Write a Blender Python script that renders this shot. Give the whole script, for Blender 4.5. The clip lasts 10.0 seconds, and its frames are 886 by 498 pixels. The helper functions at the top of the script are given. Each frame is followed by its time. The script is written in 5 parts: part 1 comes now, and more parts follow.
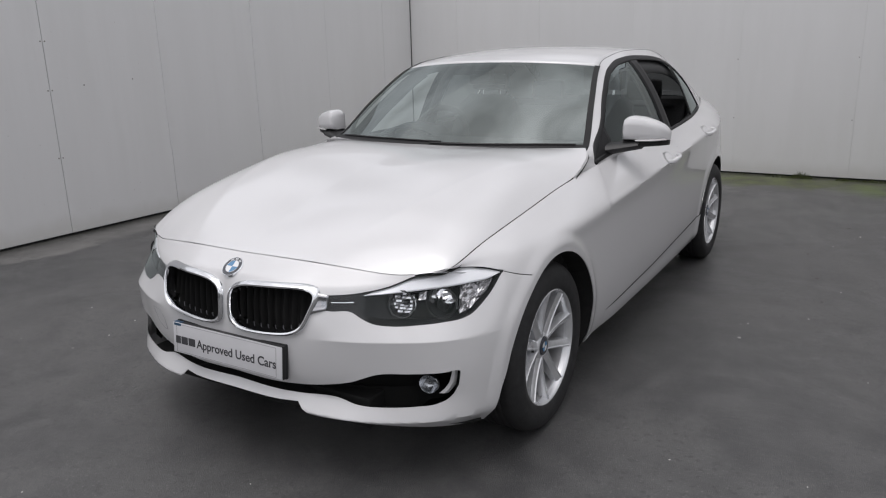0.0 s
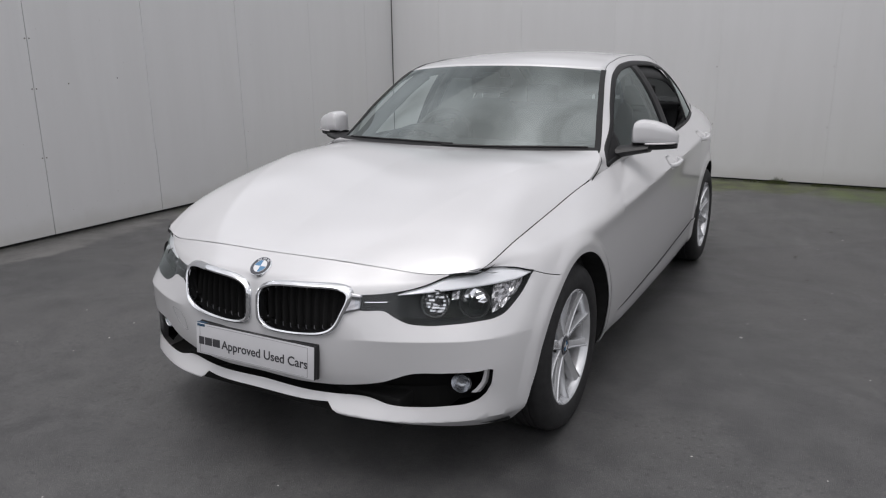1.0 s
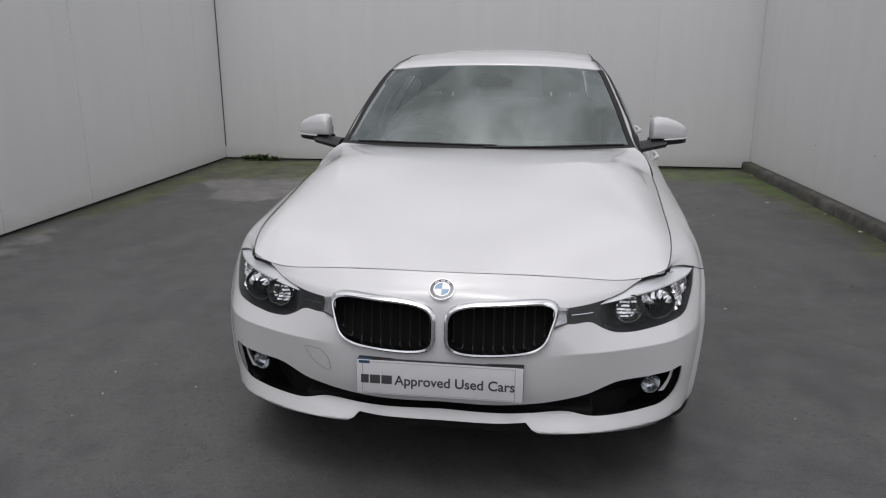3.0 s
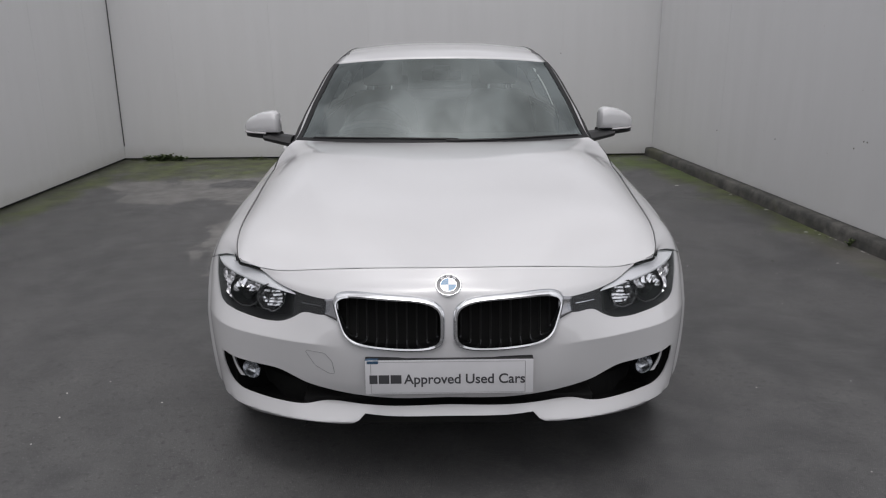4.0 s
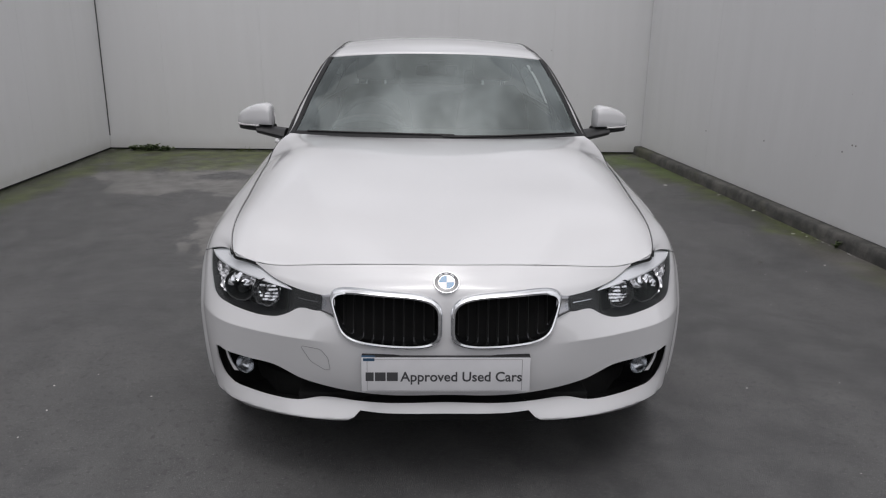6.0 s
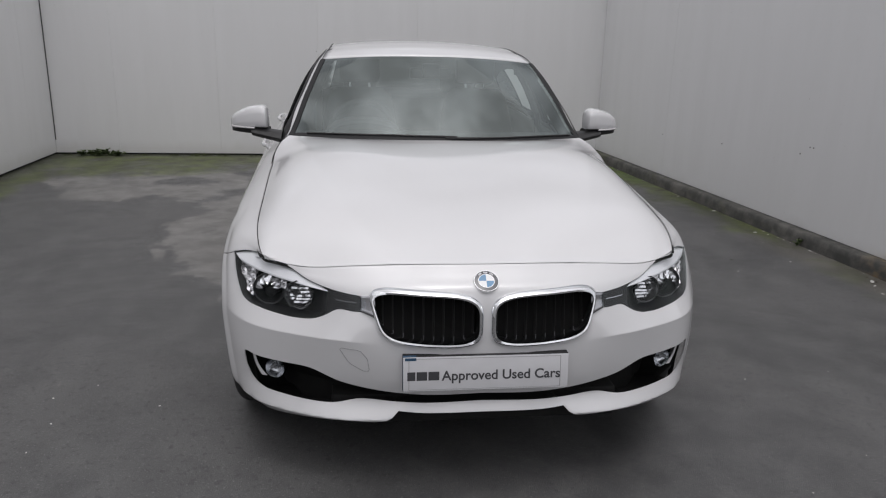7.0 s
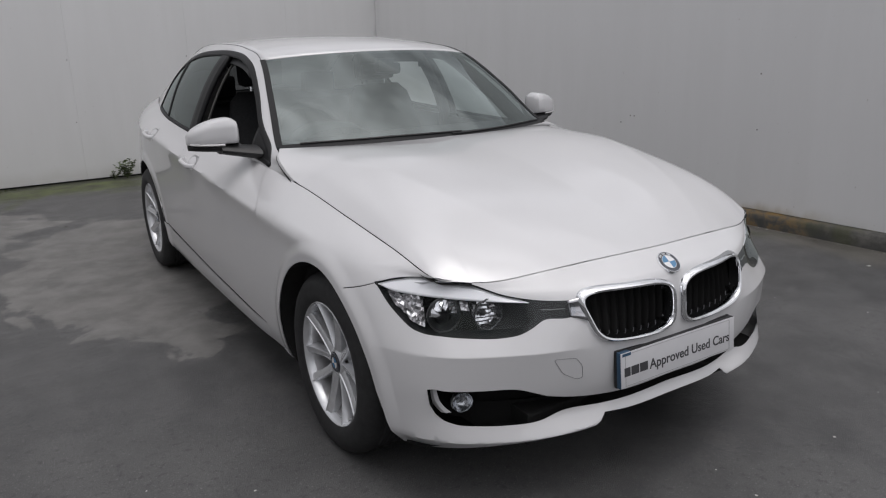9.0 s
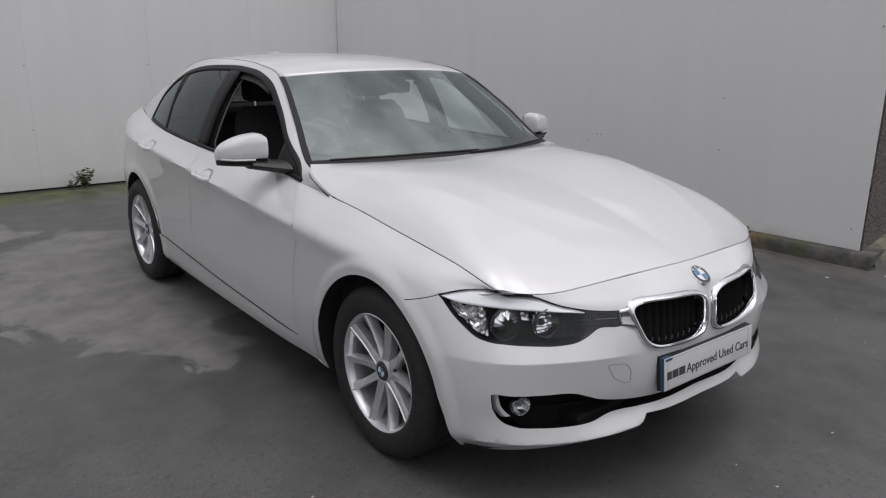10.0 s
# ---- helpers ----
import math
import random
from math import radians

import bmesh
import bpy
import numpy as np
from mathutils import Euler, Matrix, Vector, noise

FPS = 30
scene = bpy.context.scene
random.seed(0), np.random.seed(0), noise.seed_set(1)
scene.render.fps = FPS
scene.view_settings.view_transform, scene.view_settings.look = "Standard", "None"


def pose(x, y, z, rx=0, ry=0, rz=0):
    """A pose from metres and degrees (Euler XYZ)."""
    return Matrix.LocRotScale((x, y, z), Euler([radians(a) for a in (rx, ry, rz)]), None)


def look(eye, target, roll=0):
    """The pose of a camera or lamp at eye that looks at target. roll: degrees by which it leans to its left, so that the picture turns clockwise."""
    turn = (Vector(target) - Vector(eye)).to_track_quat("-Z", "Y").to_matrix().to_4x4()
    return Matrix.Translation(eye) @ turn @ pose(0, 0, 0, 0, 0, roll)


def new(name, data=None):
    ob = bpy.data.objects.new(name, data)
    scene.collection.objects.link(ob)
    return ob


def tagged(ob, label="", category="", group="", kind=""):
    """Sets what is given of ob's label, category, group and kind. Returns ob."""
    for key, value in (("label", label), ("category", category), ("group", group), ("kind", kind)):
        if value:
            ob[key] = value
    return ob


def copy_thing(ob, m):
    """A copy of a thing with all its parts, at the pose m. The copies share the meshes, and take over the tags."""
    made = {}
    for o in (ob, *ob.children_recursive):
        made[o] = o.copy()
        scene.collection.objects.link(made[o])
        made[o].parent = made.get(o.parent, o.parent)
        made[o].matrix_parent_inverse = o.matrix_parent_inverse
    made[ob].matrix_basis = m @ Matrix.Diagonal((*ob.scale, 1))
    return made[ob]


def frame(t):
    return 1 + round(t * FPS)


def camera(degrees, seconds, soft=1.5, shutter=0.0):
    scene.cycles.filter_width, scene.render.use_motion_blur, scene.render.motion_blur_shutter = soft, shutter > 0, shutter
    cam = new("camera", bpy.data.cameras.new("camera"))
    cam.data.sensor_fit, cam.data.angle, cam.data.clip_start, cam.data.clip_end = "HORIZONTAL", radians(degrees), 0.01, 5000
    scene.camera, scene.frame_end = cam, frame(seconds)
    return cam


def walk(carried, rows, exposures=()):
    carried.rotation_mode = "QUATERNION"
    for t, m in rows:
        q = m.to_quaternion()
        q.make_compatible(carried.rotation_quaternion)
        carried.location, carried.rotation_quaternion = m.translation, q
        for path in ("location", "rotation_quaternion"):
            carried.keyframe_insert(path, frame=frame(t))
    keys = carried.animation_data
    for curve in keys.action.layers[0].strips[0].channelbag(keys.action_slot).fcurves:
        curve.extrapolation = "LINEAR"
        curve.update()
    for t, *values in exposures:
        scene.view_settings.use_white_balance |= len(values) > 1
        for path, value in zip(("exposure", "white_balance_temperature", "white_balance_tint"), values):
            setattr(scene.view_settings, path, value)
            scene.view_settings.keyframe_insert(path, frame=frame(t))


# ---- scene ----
cam = camera(62.17, 10.0, 1.15)
PATH = [
    (0.0, 1.8824, -1.6473, 1.4136, 74.950, 1.453, 31.229),
    (0.5, 1.8667, -1.6452, 1.4051, 75.140, 1.266, 32.223),
    (1.0, 1.6991, -1.7720, 1.4066, 75.243, 0.649, 28.603),
    (1.5, 1.4350, -1.9132, 1.4159, 75.334, 0.307, 24.368),
    (2.0, 1.0765, -1.9782, 1.4370, 75.138, 0.145, 20.268),
    (2.5, 0.6767, -2.0922, 1.4509, 74.827, -0.136, 14.466),
    (4.0, -0.0354, -2.1340, 1.4679, 73.805, 0.452, -0.643),
    (4.5, -0.0255, -2.1372, 1.4698, 73.569, -0.219, -1.984),
    (5.0, -0.0296, -2.1258, 1.4697, 73.395, -0.615, -2.404),
    (5.5, -0.0420, -2.1198, 1.4722, 73.317, -0.524, -1.083),
    (7.0, -0.4062, -2.1179, 1.4531, 73.904, -1.390, -6.668),
    (7.5, -0.7430, -2.0005, 1.4286, 74.098, -0.688, -11.686),
    (8.0, -1.0984, -1.8460, 1.4308, 74.176, 0.323, -18.069),
    (8.5, -1.4951, -1.6755, 1.4398, 74.345, -0.490, -26.878),
    (9.0, -1.7758, -1.4508, 1.4240, 73.689, 1.183, -32.599),
    (9.5, -2.0952, -1.3627, 1.4507, 75.113, 0.048, -38.335),
    (10.0, -2.1930, -1.3193, 1.4745, 74.530, -0.459, -38.025),
]
walk(cam, [(t, pose(x, y, z, rx, ry, rz)) for t, x, y, z, rx, ry, rz in PATH], [(t, e, 6500, 12.4) for t, e in ((0.0, .11), (1.5, .10), (2.5, .02), (4.0, -.07), (5.0, -.02), (7.0, -.01), (8.5, -.10), (9.5, -.04), (10.0, .0))])

# ---------- world, sun ----------
world = bpy.data.worlds.new("sky")
scene.world = world
world.use_nodes = True
wn = world.node_tree
wn.nodes.clear()
w_out = wn.nodes.new("ShaderNodeOutputWorld")
w_bg = wn.nodes.new("ShaderNodeBackground")
w_sky = wn.nodes.new("ShaderNodeTexSky")
w_sky.sky_type = "NISHITA"
w_sky.sun_disc = False
w_sky.sun_elevation = radians(77)
w_sky.sun_rotation = radians(180)
w_sky.dust_density = 3.0
w_hsv = wn.nodes.new("ShaderNodeHueSaturation")
w_hsv.inputs["Saturation"].default_value = 0.12
w_co = wn.nodes.new("ShaderNodeTexCoord")
w_noise = wn.nodes.new("ShaderNodeTexNoise")
w_noise.inputs["Scale"].default_value = 4.5
w_noise.inputs["Detail"].default_value = 6.0
w_ramp = wn.nodes.new("ShaderNodeMapRange")
w_ramp.inputs["From Min"].default_value = 0.36
w_ramp.inputs["From Max"].default_value = 0.64
w_ramp.inputs["To Min"].default_value = 0.62
w_ramp.inputs["To Max"].default_value = 1.35
w_mul = wn.nodes.new("ShaderNodeVectorMath")
w_mul.operation = "SCALE"
wn.links.new(w_co.outputs["Generated"], w_noise.inputs["Vector"])
wn.links.new(w_noise.outputs["Fac"], w_ramp.inputs["Value"])
wn.links.new(w_sky.outputs["Color"], w_hsv.inputs["Color"])
wn.links.new(w_hsv.outputs["Color"], w_mul.inputs[0])
w_sep = wn.nodes.new("ShaderNodeSeparateXYZ")
w_high = wn.nodes.new("ShaderNodeMapRange")
w_high.inputs["To Min"].default_value = 0.86
w_high.inputs["To Max"].default_value = 1.14
w_both = wn.nodes.new("ShaderNodeMath")
w_both.operation = "MULTIPLY"
wn.links.new(w_co.outputs["Generated"], w_sep.inputs[0])
wn.links.new(w_sep.outputs["Z"], w_high.inputs["Value"])
wn.links.new(w_high.outputs["Result"], w_both.inputs[0])
wn.links.new(w_ramp.outputs["Result"], w_both.inputs[1])
wn.links.new(w_both.outputs[0], w_mul.inputs["Scale"])
wn.links.new(w_mul.outputs["Vector"], w_bg.inputs["Color"])
w_bg.inputs["Strength"].default_value = 0.166
wn.links.new(w_bg.outputs["Background"], w_out.inputs["Surface"])

sun_data = bpy.data.lights.new("sun", "SUN")
sun_data.energy = 0.3
sun_data.angle = radians(100)
sun_data.color = (1.0, 0.97, 0.93)
sun = new("sun", sun_data)
sun.matrix_world = look((0.0, -2.08, 9.0), (0.0, 0.0, 0.0))


# ---------- materials ----------
def mat(name, color, rough=0.5, metal=0.0, coat=0.0, spec=0.5):
    m = bpy.data.materials.new(name)
    m.use_nodes = True
    b = m.node_tree.nodes["Principled BSDF"]
    b.inputs["Base Color"].default_value = (*color, 1)
    b.inputs["Roughness"].default_value = rough
    b.inputs["Metallic"].default_value = metal
    b.inputs["Coat Weight"].default_value = coat
    b.inputs["Coat Roughness"].default_value = 0.025
    b.inputs["Coat IOR"].default_value = 1.72 if coat else 1.5
    b.inputs["Specular IOR Level"].default_value = spec
    return m


def grain(m, scale, low, high, detail=4.0, bump=0.0, dist=0.01, rough=None):
    """Adds a mottled tone between two factors of the base colour, with relief."""
    nt = m.node_tree
    b = nt.nodes["Principled BSDF"]
    co = nt.nodes.new("ShaderNodeTexCoord")
    no = nt.nodes.new("ShaderNodeTexNoise")
    no.inputs["Scale"].default_value = scale
    no.inputs["Detail"].default_value = detail
    nt.links.new(co.outputs["Object"], no.inputs["Vector"])
    r = nt.nodes.new("ShaderNodeMapRange")
    r.inputs["From Min"].default_value = 0.3
    r.inputs["From Max"].default_value = 0.7
    r.inputs["To Min"].default_value = low
    r.inputs["To Max"].default_value = high
    nt.links.new(no.outputs["Fac"], r.inputs["Value"])
    v = nt.nodes.new("ShaderNodeVectorMath")
    v.operation = "SCALE"
    v.inputs[0].default_value = b.inputs["Base Color"].default_value[:3]
    nt.links.new(r.outputs["Result"], v.inputs["Scale"])
    nt.links.new(v.outputs["Vector"], b.inputs["Base Color"])
    if bump:
        bp = nt.nodes.new("ShaderNodeBump")
        bp.inputs["Strength"].default_value = bump
        bp.inputs["Distance"].default_value = dist
        nt.links.new(no.outputs["Fac"], bp.inputs["Height"])
        nt.links.new(bp.outputs["Normal"], b.inputs["Normal"])
    if rough:
        r2 = nt.nodes.new("ShaderNodeMapRange")
        r2.inputs["From Min"].default_value = 0.3
        r2.inputs["From Max"].default_value = 0.7
        r2.inputs["To Min"].default_value = rough[0]
        r2.inputs["To Max"].default_value = rough[1]
        nt.links.new(no.outputs["Fac"], r2.inputs["Value"])
        nt.links.new(r2.outputs["Result"], b.inputs["Roughness"])
    return m


def glass_mat(name, tint, clear, rough=0.0):
    """A thin pane: tinted see-through with a mirror sheen that grows at grazing angles."""
    m = bpy.data.materials.new(name)
    m.use_nodes = True
    nt = m.node_tree
    nt.nodes.clear()
    out = nt.nodes.new("ShaderNodeOutputMaterial")
    tr = nt.nodes.new("ShaderNodeBsdfTransparent")
    tr.inputs["Color"].default_value = (*tint, 1)
    gl = nt.nodes.new("ShaderNodeBsdfGlossy")
    gl.inputs["Roughness"].default_value = rough
    gl.inputs["Color"].default_value = (0.90, 0.99, 0.975, 1)
    # mirror share: clear at a right angle, rising to one at grazing angles
    lw = nt.nodes.new("ShaderNodeLayerWeight")
    lw.inputs["Blend"].default_value = 0.5
    p5 = nt.nodes.new("ShaderNodeMath")
    p5.operation = "POWER"
    p5.inputs[1].default_value = 5.0
    nt.links.new(lw.outputs["Facing"], p5.inputs[0])
    fr = nt.nodes.new("ShaderNodeMapRange")
    fr.inputs["To Min"].default_value = clear
    nt.links.new(p5.outputs[0], fr.inputs["Value"])
    mx = nt.nodes.new("ShaderNodeMixShader")
    nt.links.new(fr.outputs["Result"], mx.inputs["Fac"])
    nt.links.new(tr.outputs["BSDF"], mx.inputs[1])
    nt.links.new(gl.outputs["BSDF"], mx.inputs[2])
    nt.links.new(mx.outputs["Shader"], out.inputs["Surface"])
    return m


PAINT = grain(mat("white_paint", (0.672, 0.670, 0.682), 0.32, 0.0, 1.0), 3.0, 0.985, 1.0, 2.0)
BLACK = grain(mat("black_plastic", (0.012, 0.012, 0.013), 0.45), 60.0, 0.8, 1.2, 2.0)
TRIM = mat("black_trim", (0.009, 0.009, 0.010), 0.5, spec=0.3)
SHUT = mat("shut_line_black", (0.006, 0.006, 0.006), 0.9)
RUBBER = grain(mat("tyre_rubber", (0.018, 0.018, 0.019), 0.72), 40.0, 0.75, 1.3, 4.0, 0.15, 0.002)
LINK = mat("dull_chrome", (0.46, 0.46, 0.48), 0.12, 1.0)
TIP = mat("slat_glint_grey", (0.11, 0.11, 0.12), 0.3, 0.6)
FOG_CHROME = mat("fog_reflector", (0.50, 0.51, 0.53), 0.18, 1.0)
CHROME = mat("chrome", (0.82, 0.83, 0.85), 0.08, 1.0)
ALLOY = grain(mat("alloy_silver", (0.72, 0.73, 0.75), 0.27, 0.6, 0.5), 25.0, 0.9, 1.05, 3.0)
BARREL = grain(mat("barrel_grey", (0.50, 0.50, 0.51), 0.32, 0.6), 30.0, 0.85, 1.05, 3.0)
DISC = mat("brake_steel", (0.05, 0.048, 0.046), 0.55, 0.7)
LINER = grain(mat("arch_liner", (0.010, 0.010, 0.010), 0.85), 30.0, 0.7, 1.2)
SEAT = grain(mat("dark_cloth", (0.020, 0.020, 0.022), 0.85), 90.0, 0.75, 1.2, 3.0, 0.2, 0.002)
DASH = grain(mat("dash_plastic", (0.030, 0.031, 0.032), 0.6), 120.0, 0.85, 1.15, 2.0, 0.15, 0.001)
BELT = grain(mat("belt_webbing", (0.075, 0.075, 0.078), 0.7), 200.0, 0.8, 1.2)
HEADLINER = mat("pale_headliner", (0.13, 0.128, 0.122), 0.9)
LAMP_BLACK = mat("lamp_black", (0.014, 0.014, 0.015), 0.4)
SMOKE = mat("lamp_smoke", (0.085, 0.085, 0.088), 0.22, 0.6)
FACET = mat("indicator_facets", (0.62, 0.61, 0.62), 0.16, 0.9)
REFLECT = mat("lamp_reflector", (0.90, 0.90, 0.92), 0.12, 0.85)
EYELID = mat("lamp_eyelid", (0.93, 0.93, 0.95), 0.3, 0.15)
PLATE_WHITE = grain(mat("plate_white", (0.62, 0.62, 0.64), 0.35), 14.0, 0.93, 1.0, 3.0)
PLATE_BLUE = mat("plate_blue", (0.025, 0.07, 0.13), 0.45)
INK = mat("plate_ink", (0.05, 0.05, 0.055), 0.5)
BADGE_DARK = mat("badge_dark", (0.012, 0.016, 0.03), 0.25, 0.0, 0.8)
BADGE_BLUE = mat("badge_blue", (0.05, 0.20, 0.38), 0.25, 0.0, 0.8)
BADGE_WHITE = mat("badge_white", (0.75, 0.76, 0.78), 0.3, 0.0, 0.8)
AMBER = mat("indicator_lens", (0.74, 0.73, 0.73), 0.2, 0.4)
SCREEN = glass_mat("windscreen_glass", (0.52, 0.58, 0.565), 0.205)
TINT = glass_mat("side_glass", (0.86, 0.91, 0.90), 0.07)
PRIVACY = glass_mat("rear_side_glass", (0.16, 0.17, 0.17), 0.05)
REAR = glass_mat("rear_screen_glass", (0.10, 0.105, 0.105), 0.05)
LENS = glass_mat("lamp_lens", (0.95, 0.96, 0.97), 0.018)


# ---------- shape helpers ----------
def cr(ts, vs, t):
    """A smooth curve through the values vs at the knots ts."""
    ts, vs, t = np.asarray(ts, float), np.asarray(vs, float), np.atleast_1d(np.asarray(t, float))
    vs = vs.reshape(len(ts), -1)
    d = np.diff(vs, axis=0) / np.diff(ts)[:, None]
    h = np.diff(ts)[:, None]
    m = np.empty_like(vs)
    m[0], m[-1] = d[0], d[-1]
    if len(ts) > 2:
        m[1:-1] = (d[:-1] * h[1:] + d[1:] * h[:-1]) / (h[1:] + h[:-1])
    i = np.clip(np.searchsorted(ts, t, side="right") - 1, 0, len(ts) - 2)
    hh = (ts[i + 1] - ts[i])[:, None]
    u = (t[:, None] - ts[i][:, None]) / hh
    a, b = vs[i], vs[i + 1]
    return (2 * u**3 - 3 * u**2 + 1) * a + (u**3 - 2 * u**2 + u) * hh * m[i] + (3 * u**2 - 2 * u**3) * b + (u**3 - u**2) * hh * m[i + 1]


def line(keys):
    """keys of (t, value): a function of t."""
    ts, vs = [k[0] for k in keys], [k[1] for k in keys]
    return lambda t: float(cr(ts, vs, np.clip(t, ts[0], ts[-1]))[0, 0])


def poly(keys):
    """Straight pieces between keys of (t, value)."""
    ts, vs = [k[0] for k in keys], [k[1] for k in keys]
    return lambda t: float(np.interp(t, ts, vs))


def grid(bm, rows, flip=False, closed_u=False, closed_v=False):
    """Faces over rows of points."""
    vs = [[bm.verts.new(p) for p in r] for r in rows]
    nu, nv = len(vs), len(vs[0])
    for i in range(nu if closed_u else nu - 1):
        for j in range(nv if closed_v else nv - 1):
            q = [vs[i][j], vs[(i + 1) % nu][j], vs[(i + 1) % nu][(j + 1) % nv], vs[i][(j + 1) % nv]]
            try:
                bm.faces.new(q[::-1] if flip else q)
            except ValueError:
                pass
    return vs


def box(bm, x0, y0, z0, x1, y1, z1, bevel=0.0):
    r = bmesh.ops.create_cube(bm, size=1.0, matrix=Matrix.Translation(((x0 + x1) / 2, (y0 + y1) / 2, (z0 + z1) / 2)) @ Matrix.Diagonal((abs(x1 - x0), abs(y1 - y0), abs(z1 - z0), 1)))
    if bevel:
        es = list({e for v in r["verts"] for e in v.link_edges})
        bmesh.ops.bevel(bm, geom=es, offset=bevel, segments=2, affect="EDGES", profile=0.6)
    return r["verts"]


def lathe(bm, profile, n, m=Matrix(), closed=False):
    """Turns a profile of (radius, height) round the local z axis."""
    rows = []
    for i in range(n):
        a = 2 * math.pi * i / n
        rows.append([m @ Vector((r * math.cos(a), r * math.sin(a), h)) for r, h in profile])
    return grid(bm, rows, closed_u=True, closed_v=closed)


def tube(bm, pts, r, n=8, closed=False, squash=1.0):
    """A round bar along points."""
    rows = []
    k = len(pts)
    for i, p in enumerate(pts):
        a = Vector(pts[(i + 1) % k if closed else min(i + 1, k - 1)])
        b = Vector(pts[(i - 1) % k if closed else max(i - 1, 0)])
        t = (a - b).normalized()
        up = Vector((0, 0, 1)) if abs(t.z) < 0.95 else Vector((0, 1, 0))
        e = t.cross(up).normalized()
        f = e.cross(t)
        rows.append([Vector(p) + (e * math.cos(c) * r + f * math.sin(c) * r * squash) for c in [2 * math.pi * j / n for j in range(n)]])
    vs = grid(bm, rows, closed_u=closed, closed_v=True)
    if not closed:
        bm.faces.new(vs[0])
        bm.faces.new(vs[-1][::-1])


def part(name, bm, material, parent=None, label="", thick=0.0, smooth=True, outward=True, sharp=None, face=None, rim=True):
    """Links a bmesh as one mesh object under a thing or a part."""
    me = bpy.data.meshes.new(name)
    if face:
        total = sum((f.normal * f.calc_area() for f in (bm.normal_update(), bm.faces)[1]), Vector())
        if total.dot(Vector(face)) < 0:
            bmesh.ops.reverse_faces(bm, faces=bm.faces)
    elif outward and not thick:
        bmesh.ops.recalc_face_normals(bm, faces=bm.faces)
    bm.to_mesh(me)
    bm.free()
    me.materials.append(material)
    if smooth:
        me.shade_smooth()
        me.set_sharp_from_angle(angle=radians(sharp or 38))
    ob = new(name, me)
    if parent is not None:
        ob.parent = parent
    if label:
        ob["label"] = label
    if thick:
        md = ob.modifiers.new("thickness", "SOLIDIFY")
        md.thickness = abs(thick)
        md.use_rim = rim
        md.offset = -1.0 if thick > 0 else 1.0
    return ob


def thing(name, label, category, group="", kind="", at=(0, 0, 0)):
    ob = new(name)
    ob.location = at
    return tagged(ob, label, category, group, kind)

# ---------- yard ----------
def node(nt, kind, **kw):
    n = nt.nodes.new(kind)
    for k, v in kw.items():
        n.inputs[k.replace("_", " ")].default_value = v
    return n


def ramp(nt, src, a, b, lo=0.0, hi=1.0, smooth=True):
    r = nt.nodes.new("ShaderNodeMapRange")
    r.interpolation_type = "SMOOTHSTEP" if smooth else "LINEAR"
    for k, v in zip(("From Min", "From Max", "To Min", "To Max"), (a, b, lo, hi)):
        r.inputs[k].default_value = v
    nt.links.new(src, r.inputs["Value"])
    return r.outputs["Result"]


def math_node(nt, op, a, b):
    m = nt.nodes.new("ShaderNodeMath")
    m.operation = op
    for i, v in enumerate((a, b)):
        if isinstance(v, (int, float)):
            m.inputs[i].default_value = v
        else:
            nt.links.new(v, m.inputs[i])
    return m.outputs[0]


def mix_col(nt, fac, a, b):
    m = nt.nodes.new("ShaderNodeMix")
    m.data_type = "RGBA"
    for sock, v in ((m.inputs[6], a), (m.inputs[7], b)):
        if isinstance(v, tuple):
            sock.default_value = (*v, 1)
        else:
            nt.links.new(v, sock)
    if isinstance(fac, (int, float)):
        m.inputs[0].default_value = fac
    else:
        nt.links.new(fac, m.inputs[0])
    return m.outputs[2]


def noise_at(nt, vec, scale, detail=4.0, rough=0.55, dist=0.0):
    n = nt.nodes.new("ShaderNodeTexNoise")
    n.inputs["Scale"].default_value = scale
    n.inputs["Detail"].default_value = detail
    n.inputs["Roughness"].default_value = rough
    n.inputs["Distortion"].default_value = dist
    nt.links.new(vec, n.inputs["Vector"])
    return n.outputs["Fac"]


def blob(nt, vec, cx, cy, rx, ry):
    """1 in the middle of an oval on the ground, 0 outside it."""
    mp = nt.nodes.new("ShaderNodeMapping")
    mp.vector_type = "TEXTURE"
    mp.inputs["Location"].default_value = (cx, cy, 0)
    mp.inputs["Scale"].default_value = (rx, ry, 1)
    nt.links.new(vec, mp.inputs["Vector"])
    ln = nt.nodes.new("ShaderNodeVectorMath")
    ln.operation = "LENGTH"
    nt.links.new(mp.outputs["Vector"], ln.inputs[0])
    return ramp(nt, ln.outputs["Value"], 1.15, 0.35)


